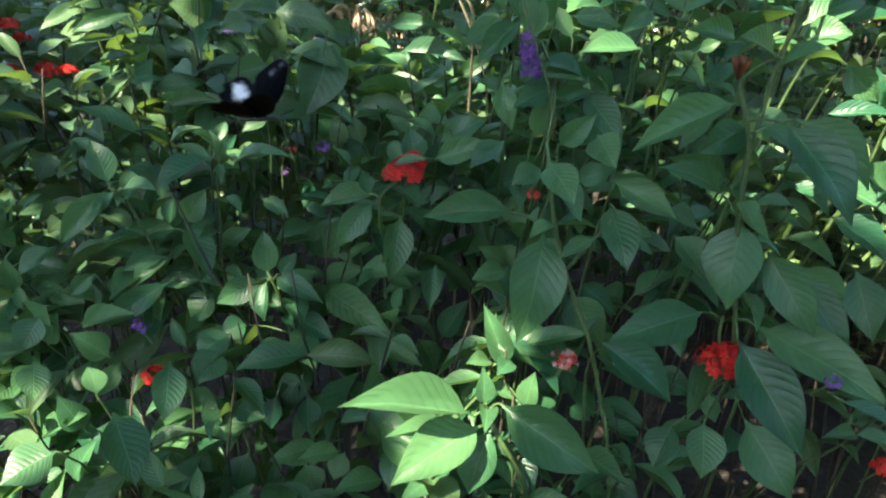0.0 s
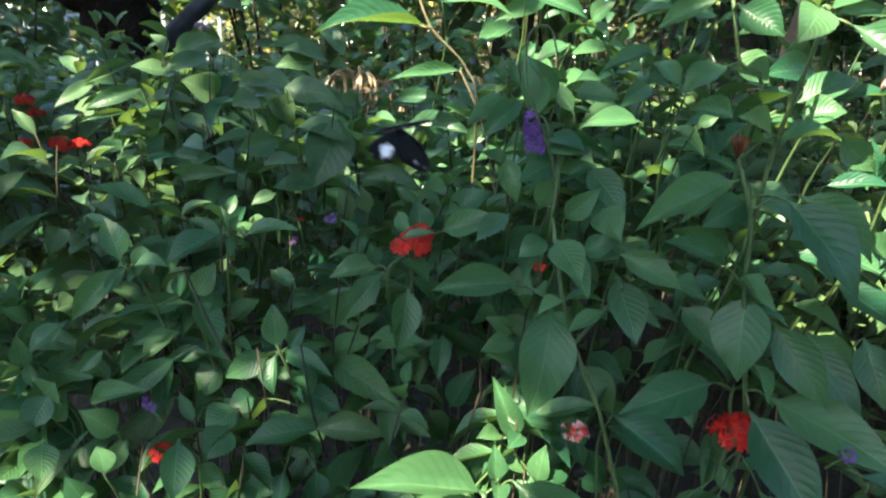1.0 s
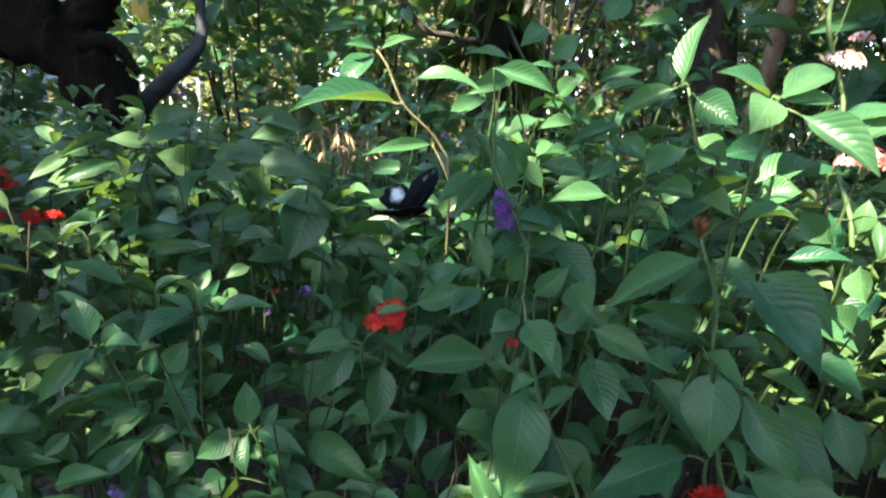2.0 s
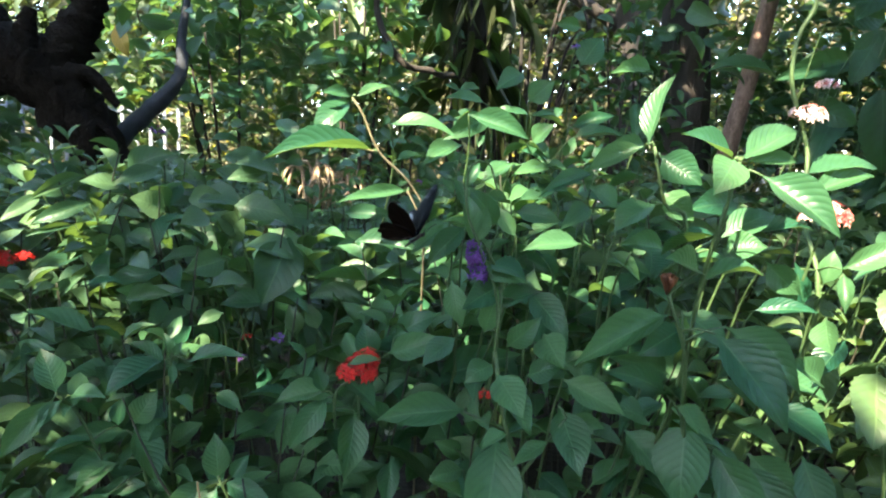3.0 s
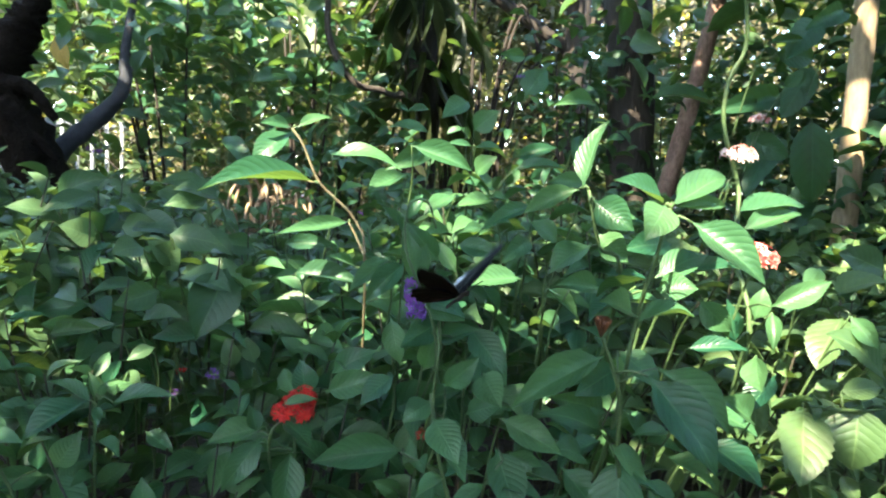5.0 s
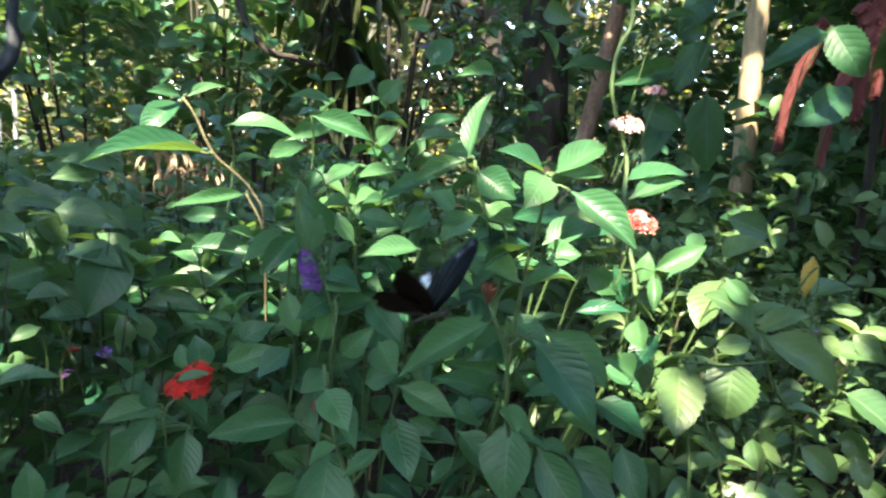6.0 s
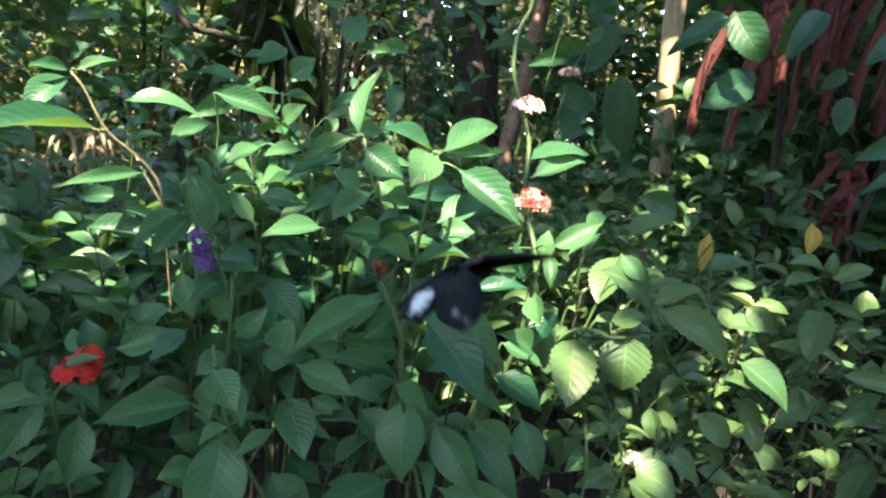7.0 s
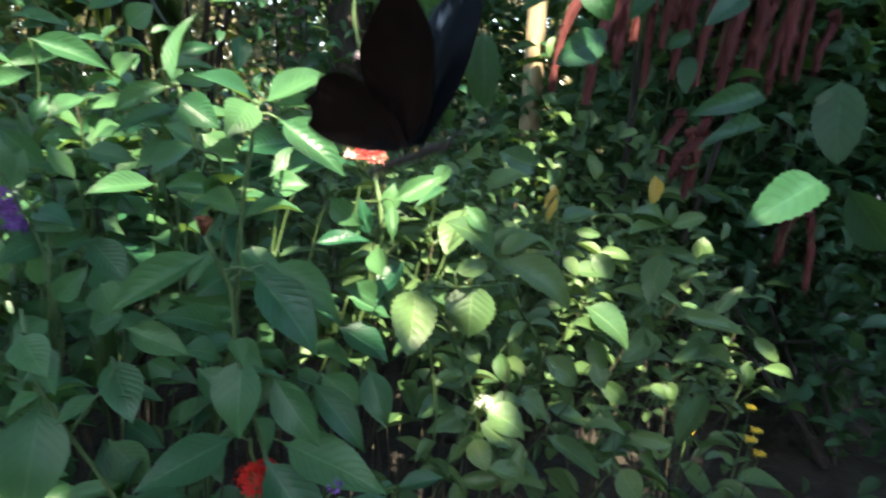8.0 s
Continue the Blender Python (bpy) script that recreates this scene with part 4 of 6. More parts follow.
L(mound_left, 'o', (-0.396, 1.320, 1.470), (-0.314, 1.280, 1.480), 0.046, 0)
L(mound_left, 'o', (-0.584, 1.350, 1.423), (-0.475, 1.310, 1.432), 0.035, 0)
L(mound_left, 'o', (-0.282, 1.250, 1.415), (-0.322, 1.220, 1.457), 0.044, 0)
L(mound_left, 'o', (-0.325, 1.200, 1.386), (-0.400, 1.150, 1.369), 0.028, 0)
L(mound_left, 'o', (-0.639, 1.380, 1.406), (-0.709, 1.320, 1.386), 0.017, 0, True)
FLOWER['pur'](mound_left, (-0.403, 1.350, 1.428), 0.012)

# lantana_right
S(lantana_right, .0035, (0.840, 0.950, 0.970), (0.715, 0.850, 1.207), (0.609, 0.760, 1.334), (0.594, 0.755, 1.343))
S(lantana_right, .003, (0.673, 0.820, 1.054), (0.599, 0.755, 1.336))
S(lantana_right, .003, (0.975, 0.950, 1.080), (0.839, 0.870, 1.269), (0.774, 0.840, 1.347))
S(lantana_right, .0025, (0.594, 0.755, 1.341), (0.700, 0.800, 1.319), (0.838, 0.860, 1.301))
S(lantana_right, .0045, (0.605, 0.830, 0.953), (0.618, 0.840, 0.972), (0.723, 0.860, 0.987), (0.775, 0.880, 1.037), (0.807, 0.900, 1.078))
S(lantana_right, .0025, (0.978, 0.970, 1.422), (0.986, 0.960, 1.318), (1.002, 0.950, 1.256))
S(lantana_right, .0025, (1.156, 1.050, 1.156), (1.266, 1.100, 1.311), (1.479, 1.150, 1.322))
L(lantana_right, 's', (0.588, 0.745, 1.341), (0.551, 0.685, 1.269), 0.071, 0, True)
L(lantana_right, 's', (0.725, 0.820, 1.320), (0.717, 0.810, 1.232), 0.091, 0)
L(lantana_right, 's', (0.782, 0.850, 1.346), (0.680, 0.840, 1.413), 0.073, 0)
L(lantana_right, 's', (0.794, 0.860, 1.349), (0.877, 0.850, 1.377), 0.046, 0)
L(lantana_right, 's', (0.817, 0.880, 1.337), (0.947, 0.850, 1.245), 0.075, 0)
L(lantana_right, 's', (1.114, 1.000, 1.188), (1.194, 0.940, 1.102), 0.096, 0, True)
L(lantana_right, 's', (1.183, 1.000, 1.118), (1.048, 0.960, 1.170), 0.038, 0, True)
L(lantana_right, 's', (1.069, 1.000, 1.269), (1.144, 0.970, 1.260), 0.048, 0, True)
L(lantana_right, 's', (1.178, 1.050, 1.289), (1.248, 1.020, 1.276), 0.035, 0, True)
L(lantana_right, 's', (1.105, 1.050, 1.340), (1.163, 1.030, 1.333), 0.025, 0, True)
L(lantana_right, 's', (1.410, 1.080, 1.268), (1.344, 1.040, 1.159), 0.082, 0)
L(lantana_right, 's', (1.468, 1.130, 1.319), (1.332, 1.120, 1.362), 0.046, 0)
L(lantana_right, 's', (1.471, 1.130, 1.319), (1.588, 1.120, 1.346), 0.045, 0)
L(lantana_right, 's', (1.467, 1.130, 1.322), (1.475, 1.130, 1.385), 0.036, 0)
L(lantana_right, 's', (1.679, 1.200, 1.206), (1.684, 1.200, 1.272), 0.063, 0)
L(lantana_right, 's', (1.453, 1.100, 1.262), (1.539, 1.080, 1.231), 0.034, 0)
L(lantana_right, 's', (0.806, 0.880, 1.059), (0.868, 0.840, 1.017), 0.073, 0, True)
L(lantana_right, 's', (0.787, 0.900, 1.047), (0.721, 0.880, 1.034), 0.054, 0)
L(lantana_right, 's', (0.905, 0.920, 1.056), (0.959, 0.900, 1.005), 0.062, 0)
L(lantana_right, 's', (0.743, 0.860, 1.201), (0.760, 0.840, 1.169), 0.027, 20, True)
L(lantana_right, 's', (0.983, 0.950, 1.113), (1.055, 0.930, 1.047), 0.060, 0)
L(lantana_right, 's', (0.842, 0.900, 1.157), (0.852, 0.880, 1.102), 0.039, 20, True)
L(lantana_right, 's', (1.197, 1.050, 1.090), (1.212, 1.020, 1.013), 0.053, 20, True)
L(lantana_right, 's', (1.230, 1.050, 0.984), (1.297, 1.020, 0.927), 0.049, 20, True)
L(lantana_right, 's', (1.506, 1.100, 0.919), (1.521, 1.080, 0.870), 0.046, 20, True)
L(lantana_right, 's', (1.503, 1.150, 1.027), (1.340, 1.100, 0.991), 0.080, 0)
L(lantana_right, 's', (1.691, 1.200, 0.931), (1.771, 1.180, 0.995), 0.074, 0)
L(lantana_right, 's', (1.045, 1.000, 0.965), (1.148, 0.980, 0.914), 0.053, 0)
L(lantana_right, 's', (0.678, 0.800, 1.344), (0.736, 0.800, 1.351), 0.033, 0, True)
L(lantana_right, 's', (1.324, 1.100, 1.168), (1.399, 1.060, 1.151), 0.058, 0)
L(lantana_right, 's', (1.182, 1.200, 1.328), (1.308, 1.200, 1.340), 0.065, 0)
L(lantana_right, 's', (1.033, 1.300, 1.388), (1.170, 1.300, 1.416), 0.079, 0)
L(lantana_right, 's', (1.322, 1.500, 1.419), (1.191, 1.500, 1.462), 0.091, 0)
FLOWER['pur'](lantana_right, (1.002, 0.970, 1.315), 0.009)
S(lantana_right, .002, (1.020, 0.970, 1.249), (1.007, 0.980, 1.318), (0.999, 1.000, 1.430))
L(lantana_right, 'y', (1.007, 1.000, 1.447), (0.979, 0.980, 1.372), 0.027, 0)
L(lantana_right, 'y', (1.523, 1.250, 1.435), (1.503, 1.230, 1.353), 0.036, 0)
FLOWER['white'](lantana_right, (0.810, 0.890, 1.065), 0.018)
L(lantana_right, 's', (1.437, 1.120, 1.324), (1.300, 1.090, 1.317), 0.049, 0)
L(lantana_right, 's', (1.561, 1.120, 1.226), (1.394, 1.100, 1.277), 0.024, 0)
L(lantana_right, 's', (1.561, 1.120, 1.226), (1.685, 1.110, 1.230), 0.022, 0)
L(lantana_right, 's', (1.495, 1.100, 1.196), (1.380, 1.080, 1.216), 0.029, 0)
L(lantana_right, 's', (1.507, 1.120, 1.190), (1.573, 1.110, 1.214), 0.035, 0)
L(lantana_right, 's', (1.407, 1.100, 1.133), (1.256, 1.070, 1.192), 0.047, 0)
L(lantana_right, 's', (1.412, 1.100, 1.176), (1.502, 1.070, 1.116), 0.032, 0)
L(lantana_right, 's', (1.671, 1.120, 1.075), (1.744, 1.100, 1.154), 0.042, 0)
L(lantana_right, 's', (1.514, 1.100, 1.096), (1.732, 1.060, 1.034), 0.063, 0)
L(lantana_right, 's', (1.115, 1.000, 1.301), (1.157, 0.970, 1.255), 0.053, 0, True)
L(lantana_right, 'o', (0.722, 0.920, 1.456), (0.652, 0.900, 1.422), 0.022, 0, True)
L(lantana_right, 'o', (0.733, 0.940, 1.490), (0.697, 0.920, 1.452), 0.030, 0, True)
L(lantana_right, 's', (0.780, 0.940, 1.416), (0.717, 0.900, 1.344), 0.069, 0)
L(lantana_right, 's', (0.820, 0.950, 1.339), (0.912, 0.940, 1.369), 0.033, 0)
L(lantana_right, 's', (0.830, 0.940, 1.333), (0.870, 0.910, 1.300), 0.032, 0)
L(lantana_right, 's', (0.947, 0.960, 1.320), (0.912, 0.940, 1.281), 0.038, 0, True)
L(lantana_right, 's', (1.030, 0.980, 1.305), (1.052, 0.960, 1.270), 0.038, 0, True)
L(lantana_right, 's', (0.715, 0.900, 1.315), (0.756, 0.900, 1.324), 0.023, 0, True)
L(lantana_right, 's', (0.891, 0.920, 1.131), (0.879, 0.920, 1.173), 0.031, 0)
L(lantana_right, 's', (0.740, 0.880, 1.078), (0.650, 0.840, 1.088), 0.053, 0)
L(lantana_right, 's', (0.741, 0.860, 1.066), (0.663, 0.830, 1.066), 0.034, 0)
L(lantana_right, 's', (0.830, 0.900, 1.060), (0.890, 0.880, 1.056), 0.044, 0)
L(lantana_right, 's', (0.783, 0.860, 1.048), (0.837, 0.830, 1.004), 0.050, 0, True)
L(lantana_right, 's', (0.762, 0.840, 1.032), (0.768, 0.800, 0.990), 0.048, 0, True)
L(lantana_right, 's', (0.777, 0.820, 0.983), (0.890, 0.790, 0.933), 0.057, 0)
L(lantana_right, 's', (0.945, 0.880, 0.985), (1.065, 0.840, 0.884), 0.050, 0)
L(lantana_right, 's', (1.143, 0.980, 1.067), (1.150, 0.950, 1.013), 0.047, 0)
L(lantana_right, 's', (1.337, 1.000, 0.974), (1.381, 0.980, 0.938), 0.038, 0, True)
L(lantana_right, 's', (1.789, 1.080, 0.941), (1.790, 1.060, 0.869), 0.046, 0, True)
L(lantana_right, 's', (1.858, 1.080, 0.912), (1.976, 1.060, 0.868), 0.046, 0, True)
L(lantana_right, 's', (1.859, 1.080, 0.850), (1.948, 1.070, 0.798), 0.026, 0)
L(lantana_right, 's', (1.453, 0.980, 0.761), (1.555, 0.940, 0.650), 0.077, 0)
L(lantana_right, 's', (1.194, 0.920, 0.836), (1.229, 0.880, 0.766), 0.076, 0)
L(lantana_right, 's', (1.735, 1.020, 0.623), (1.957, 0.980, 0.529), 0.082, 0)
L(lantana_right, 's', (1.611, 1.050, 0.882), (1.468, 1.000, 0.790), 0.076, 0)
L(lantana_right, 's', (1.616, 1.080, 1.015), (1.446, 1.040, 1.000), 0.054, 0)
L(lantana_right, 's', (1.744, 1.100, 0.923), (1.545, 1.060, 1.010), 0.050, 0)
L(lantana_right, 's', (1.847, 1.120, 0.990), (1.929, 1.080, 0.923), 0.053, 0)

# chenille_leaves
L(chenille_leaves, 's', (1.925, 1.050, 1.448), (1.581, 1.000, 1.344), 0.143, 0, True)
L(chenille_leaves, 's', (2.006, 1.100, 1.716), (1.989, 1.060, 1.489), 0.164, 0)
L(chenille_leaves, 's', (1.834, 1.200, 1.661), (1.512, 1.150, 1.594), 0.088, 0)
L(chenille_leaves, 's', (2.294, 1.200, 1.410), (2.507, 1.150, 1.212), 0.180, 0)
L(chenille_leaves, 's', (1.324, 1.400, 1.922), (1.121, 1.350, 1.805), 0.067, 0)
L(chenille_leaves, 's', (1.339, 1.400, 1.936), (1.400, 1.350, 1.817), 0.111, 0)
L(chenille_leaves, 's', (1.570, 1.350, 1.954), (1.420, 1.300, 1.815), 0.080, 0)
L(chenille_leaves, 's', (1.508, 1.500, 1.792), (1.313, 1.450, 1.704), 0.120, 0)
L(chenille_leaves, 's', (1.071, 1.500, 1.894), (1.005, 1.500, 1.767), 0.084, 0)
L(chenille_leaves, 's', (1.293, 1.800, 1.807), (1.321, 1.800, 1.572), 0.138, 0)
L(chenille_leaves, 's', (1.125, 1.700, 1.741), (0.998, 1.600, 1.582), 0.108, 0)
L(chenille_leaves, 's', (1.069, 1.500, 1.995), (0.969, 1.450, 1.894), 0.087, 0)
L(chenille_leaves, 's', (0.974, 1.500, 1.915), (1.068, 1.500, 1.909), 0.076, 0)
L(chenille_leaves, 's', (1.065, 1.600, 1.832), (0.860, 1.550, 1.775), 0.080, 0)
L(chenille_leaves, 's', (0.977, 1.600, 1.733), (1.065, 1.550, 1.683), 0.081, 0)
L(chenille_leaves, 'c', (2.054, 1.350, 1.578), (1.700, 1.280, 1.501), 0.076, 0)
L(chenille_leaves, 'c', (1.535, 1.550, 1.826), (1.481, 1.500, 1.710), 0.073, 0)
L(chenille_leaves, 'c', (1.854, 1.600, 1.792), (1.954, 1.600, 1.850), 0.062, 0)
L(chenille_leaves, 'c', (1.914, 1.550, 1.779), (1.880, 1.520, 1.658), 0.078, 0)
L(chenille_leaves, 'c', (2.061, 1.500, 1.967), (1.850, 1.450, 1.853), 0.097, 0)
L(chenille_leaves, 'c', (0.942, 1.400, 1.824), (0.966, 1.380, 1.860), 0.035, 0)
L(chenille_leaves, 'c', (0.924, 1.450, 1.929), (0.991, 1.430, 1.935), 0.025, 0)
L(chenille_leaves, 'c', (1.058, 1.400, 1.995), (0.945, 1.360, 1.936), 0.060, 0)
FLOWER['pale'](chenille_leaves, (0.954, 1.500, 1.758), 0.024)

for ob in (pentas_right, pentas_tall, pentas_low_shoot, pentas_top_lit, porterweed_pink, lit_branch, bright_crown,
           porterweed_purple, pentas_red, pentas_left, mound_left, lantana_right):
    petioles(ob)

# red catkins and branches of the chenille shrub
CAT_RNG = random.Random(8)
g = Geo()
add_tube(g, smooth_line([(2.5, 2.4, -0.02), (2.35, 2.25, 1.0), (2.1, 2.0, 1.9), (1.7, 1.85, 2.3), (1.3, 1.7, 2.2)], 5), 0.022, 0.006, 8, 0.06)
part("branch", g.mesh("branch", BARK), chenille_leaves)
g = Geo()
add_tube(g, smooth_line([(2.6, 2.4, -0.02), (2.8, 2.2, 1.2), (2.7, 1.95, 2.1), (2.3, 1.85, 2.35)], 5), 0.020, 0.006, 8, 0.06)
part("branch", g.mesh("branch", BARK), chenille_leaves)


def catkin(x, y, z, length, r=0.014):
    """A hanging rope of fine red fuzz."""
    g = Geo()
    sway, lean = CAT_RNG.uniform(-0.10, 0.02), CAT_RNG.uniform(-0.03, 0.03)
    line = smooth_line([(x - 0.02, y, z + 0.03), (x, y, z), (x + sway, y + lean, z - length * 0.5), (x + sway * 1.3, y + lean, z - length)], 5)
    add_tube(g, line, r, r * 0.55, 9, 0.16, 0, CAT_RNG.randrange(999))
    for k in range(150):
        c = line[CAT_RNG.randrange(2, len(line))]
        a = CAT_RNG.uniform(0, 6.28)
        d = np.array((math.cos(a), math.sin(a), CAT_RNG.uniform(-0.9, 0.2)))
        p = c + np.array((0, 0, CAT_RNG.uniform(-0.02, 0.02)))
        q = p + d * r * CAT_RNG.uniform(1.2, 1.7)
        s = np.array((-d[1], d[0], 0)) * r * 0.2
        g.add([p + s, p - s, q], [(0, 1, 2)])
    part("catkin", g.mesh("catkin", CATKIN, smooth=False), chenille_leaves, None, "fuzzy dull-red hanging catkin")


for k in range(15):
    catkin(1.80 + 0.036 * k + CAT_RNG.uniform(-0.03, 0.03), 1.82 + CAT_RNG.uniform(-0.08, 0.12), 2.16 + CAT_RNG.uniform(-0.16, 0.1), CAT_RNG.uniform(0.22, 0.46), CAT_RNG.uniform(0.022, 0.03))
for k in range(15):
    catkin(2.42 + 0.044 * k + CAT_RNG.uniform(-0.03, 0.03), 1.85 + CAT_RNG.uniform(-0.1, 0.15), 2.2 + CAT_RNG.uniform(-0.2, 0.1), CAT_RNG.uniform(0.22, 0.48), CAT_RNG.uniform(0.022, 0.03))
for k in range(5):
    catkin(2.22 + 0.035 * k, 1.82 + CAT_RNG.uniform(-0.05, 0.05), 1.52 + CAT_RNG.uniform(-0.06, 0.06), CAT_RNG.uniform(0.12, 0.24), 0.021)
for k in range(4):
    catkin(2.78 + 0.05 * k, 1.72 + CAT_RNG.uniform(-0.05, 0.05), 1.28 + CAT_RNG.uniform(-0.1, 0.1), CAT_RNG.uniform(0.2, 0.35), 0.021)
petioles(chenille_leaves)

# ---- leafy shoots that fill the bed ----
FILL = np.random.default_rng(21)
# keeps the camera's line of sight to the dry stump free of leaves
HEROES += [(*(EYE_POINT + (np.array((-0.52, 4.85, 1.33)) - EYE_POINT) * s), 0.45 * s) for s in np.linspace(0.14, 0.5, 10)]
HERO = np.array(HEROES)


def bed_top(x, y):
    """Height of the bed's leafy top: it rises from the front edge to the back and sinks to the right-hand end."""
    z = 0.90 + 0.80 * (min(y, 1.2) - 0.55) + 0.10 * max(0.0, y - 1.2)
    z += 0.05 * min(1.0, max(0.0, (y - 0.7) / 0.15))
    z += 0.17 * math.exp(-((x - 0.45) / 0.34) ** 2) * min(1.0, max(0.0, (y - 0.68) / 0.12)) * max(0.0, 1.0 - max(0.0, y - 0.85) / 0.8)
    z -= 0.45 * max(0.0, x - 0.75) * (1.0 if y < 1.5 else 0.6)
    z += 0.05 * min(1.0, max(0.0, (y - 0.95) / 0.3))
    z += (-0.03 + 0.02 * min(1.0, max(0.0, (y - 1.2) / 0.3))) * min(1.0, max(0.0, (-x - 0.15) / 0.3)) * min(1.0, max(0.0, (y - 1.0) / 0.3))
    z -= 0.16 * min(1.0, max(0.0, y - (1.35 if x > -0.45 else 1.7))) + 0.08 * min(1.0, max(0.0, (y - 1.2) / 0.3)) * (1.0 if -0.5 < x < 0.15 else 0.0)
    return z + 0.05 * noise.noise(Vector((x * 3.1, y * 3.1, 0.4)))


def hollow(x, y):
    """The dark gap between the pentas and the lantana at the bed's front."""
    return 0.42 < x < 0.78 and y < 0.86 - 0.25 * abs(x - 0.58)


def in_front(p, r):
    """Whether a leaf here would hide one of the large leaves from the camera."""
    d = EYE_POINT - HERO[:, :3]
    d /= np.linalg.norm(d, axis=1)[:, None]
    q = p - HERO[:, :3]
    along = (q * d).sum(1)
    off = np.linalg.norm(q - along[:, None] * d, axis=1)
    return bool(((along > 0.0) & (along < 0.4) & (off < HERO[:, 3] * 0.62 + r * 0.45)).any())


def shoot(top, pairs, size):
    """Leaves of one upright shoot, as (base, tip, width, roll), and its stem."""
    ax = np.array((FILL.normal(0, 0.22), FILL.normal(-0.18, 0.2), 1.0))
    ax /= np.linalg.norm(ax)
    top = np.array(top)
    turn, found = FILL.uniform(0, 6.28), []
    for k in range(pairs):
        node = top - ax * (0.012 + 0.042 * k * (0.8 + 0.1 * k))
        length = size * min(1.0, 0.5 + 0.25 * k) * FILL.uniform(0.75, 1.2)
        rise = 0.75 - 0.33 * k + FILL.normal(0, 0.32)
        for h in (0, 1):
            a = turn + math.pi * h + k * 1.57 + FILL.normal(0, 0.2)
            d = np.array((math.cos(a), math.sin(a) - 0.25, rise))
            d /= np.linalg.norm(d)
            tip = node + d * length
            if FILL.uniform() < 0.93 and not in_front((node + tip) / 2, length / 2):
                found.append((node, tip, length * FILL.uniform(0.32, 0.46), FILL.normal(0, 26)))
    return found, [top, top - ax * 0.12, top - ax * 0.22 + (0, 0.05, -0.02)]


def leaves_into(g, grid, items):
    v0, faces, uv = grid
    h = np.hstack([v0, np.ones((len(v0), 1))])
    for base, tip, w, roll in items:
        m = np.array(leaf_matrix(base, tip, w, roll))
        g.add((h @ m.T)[:, :3], faces, uv)


def dress_stems(owner, kind):
    """Pairs of lesser leaves along a plant's stems."""
    for line in PLANTS[owner.name]["stems"]:
        run, turn = 0.0, FILL.uniform(0, 6.28)
        for a, b in zip(line, line[1:]):
            run += np.linalg.norm(b - a)
            if run < 0.045 or b[2] < bed_top(b[0], b[1]) - 0.35:
                continue
            run, turn = 0.0, turn + 1.57
            for s in (0, math.pi):
                d = np.array((math.cos(turn + s), math.sin(turn + s) - 0.3, FILL.uniform(-0.5, 0.3)))
                d /= np.linalg.norm(d)
                length = FILL.uniform(0.04, 0.075)
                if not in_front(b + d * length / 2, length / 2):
                    part("leaf", SMALL[kind][int(FILL.integers(len(SMALL[kind])))], owner, leaf_matrix(b, b + d * length, length * FILL.uniform(0.34, 0.46), FILL.normal(0, 15)))


for ob in (pentas_right, pentas_tall, pentas_low_shoot, pentas_top_lit, bright_crown, pentas_red, pentas_left):
    dress_stems(ob, "o")
dress_stems(lantana_right, "s")

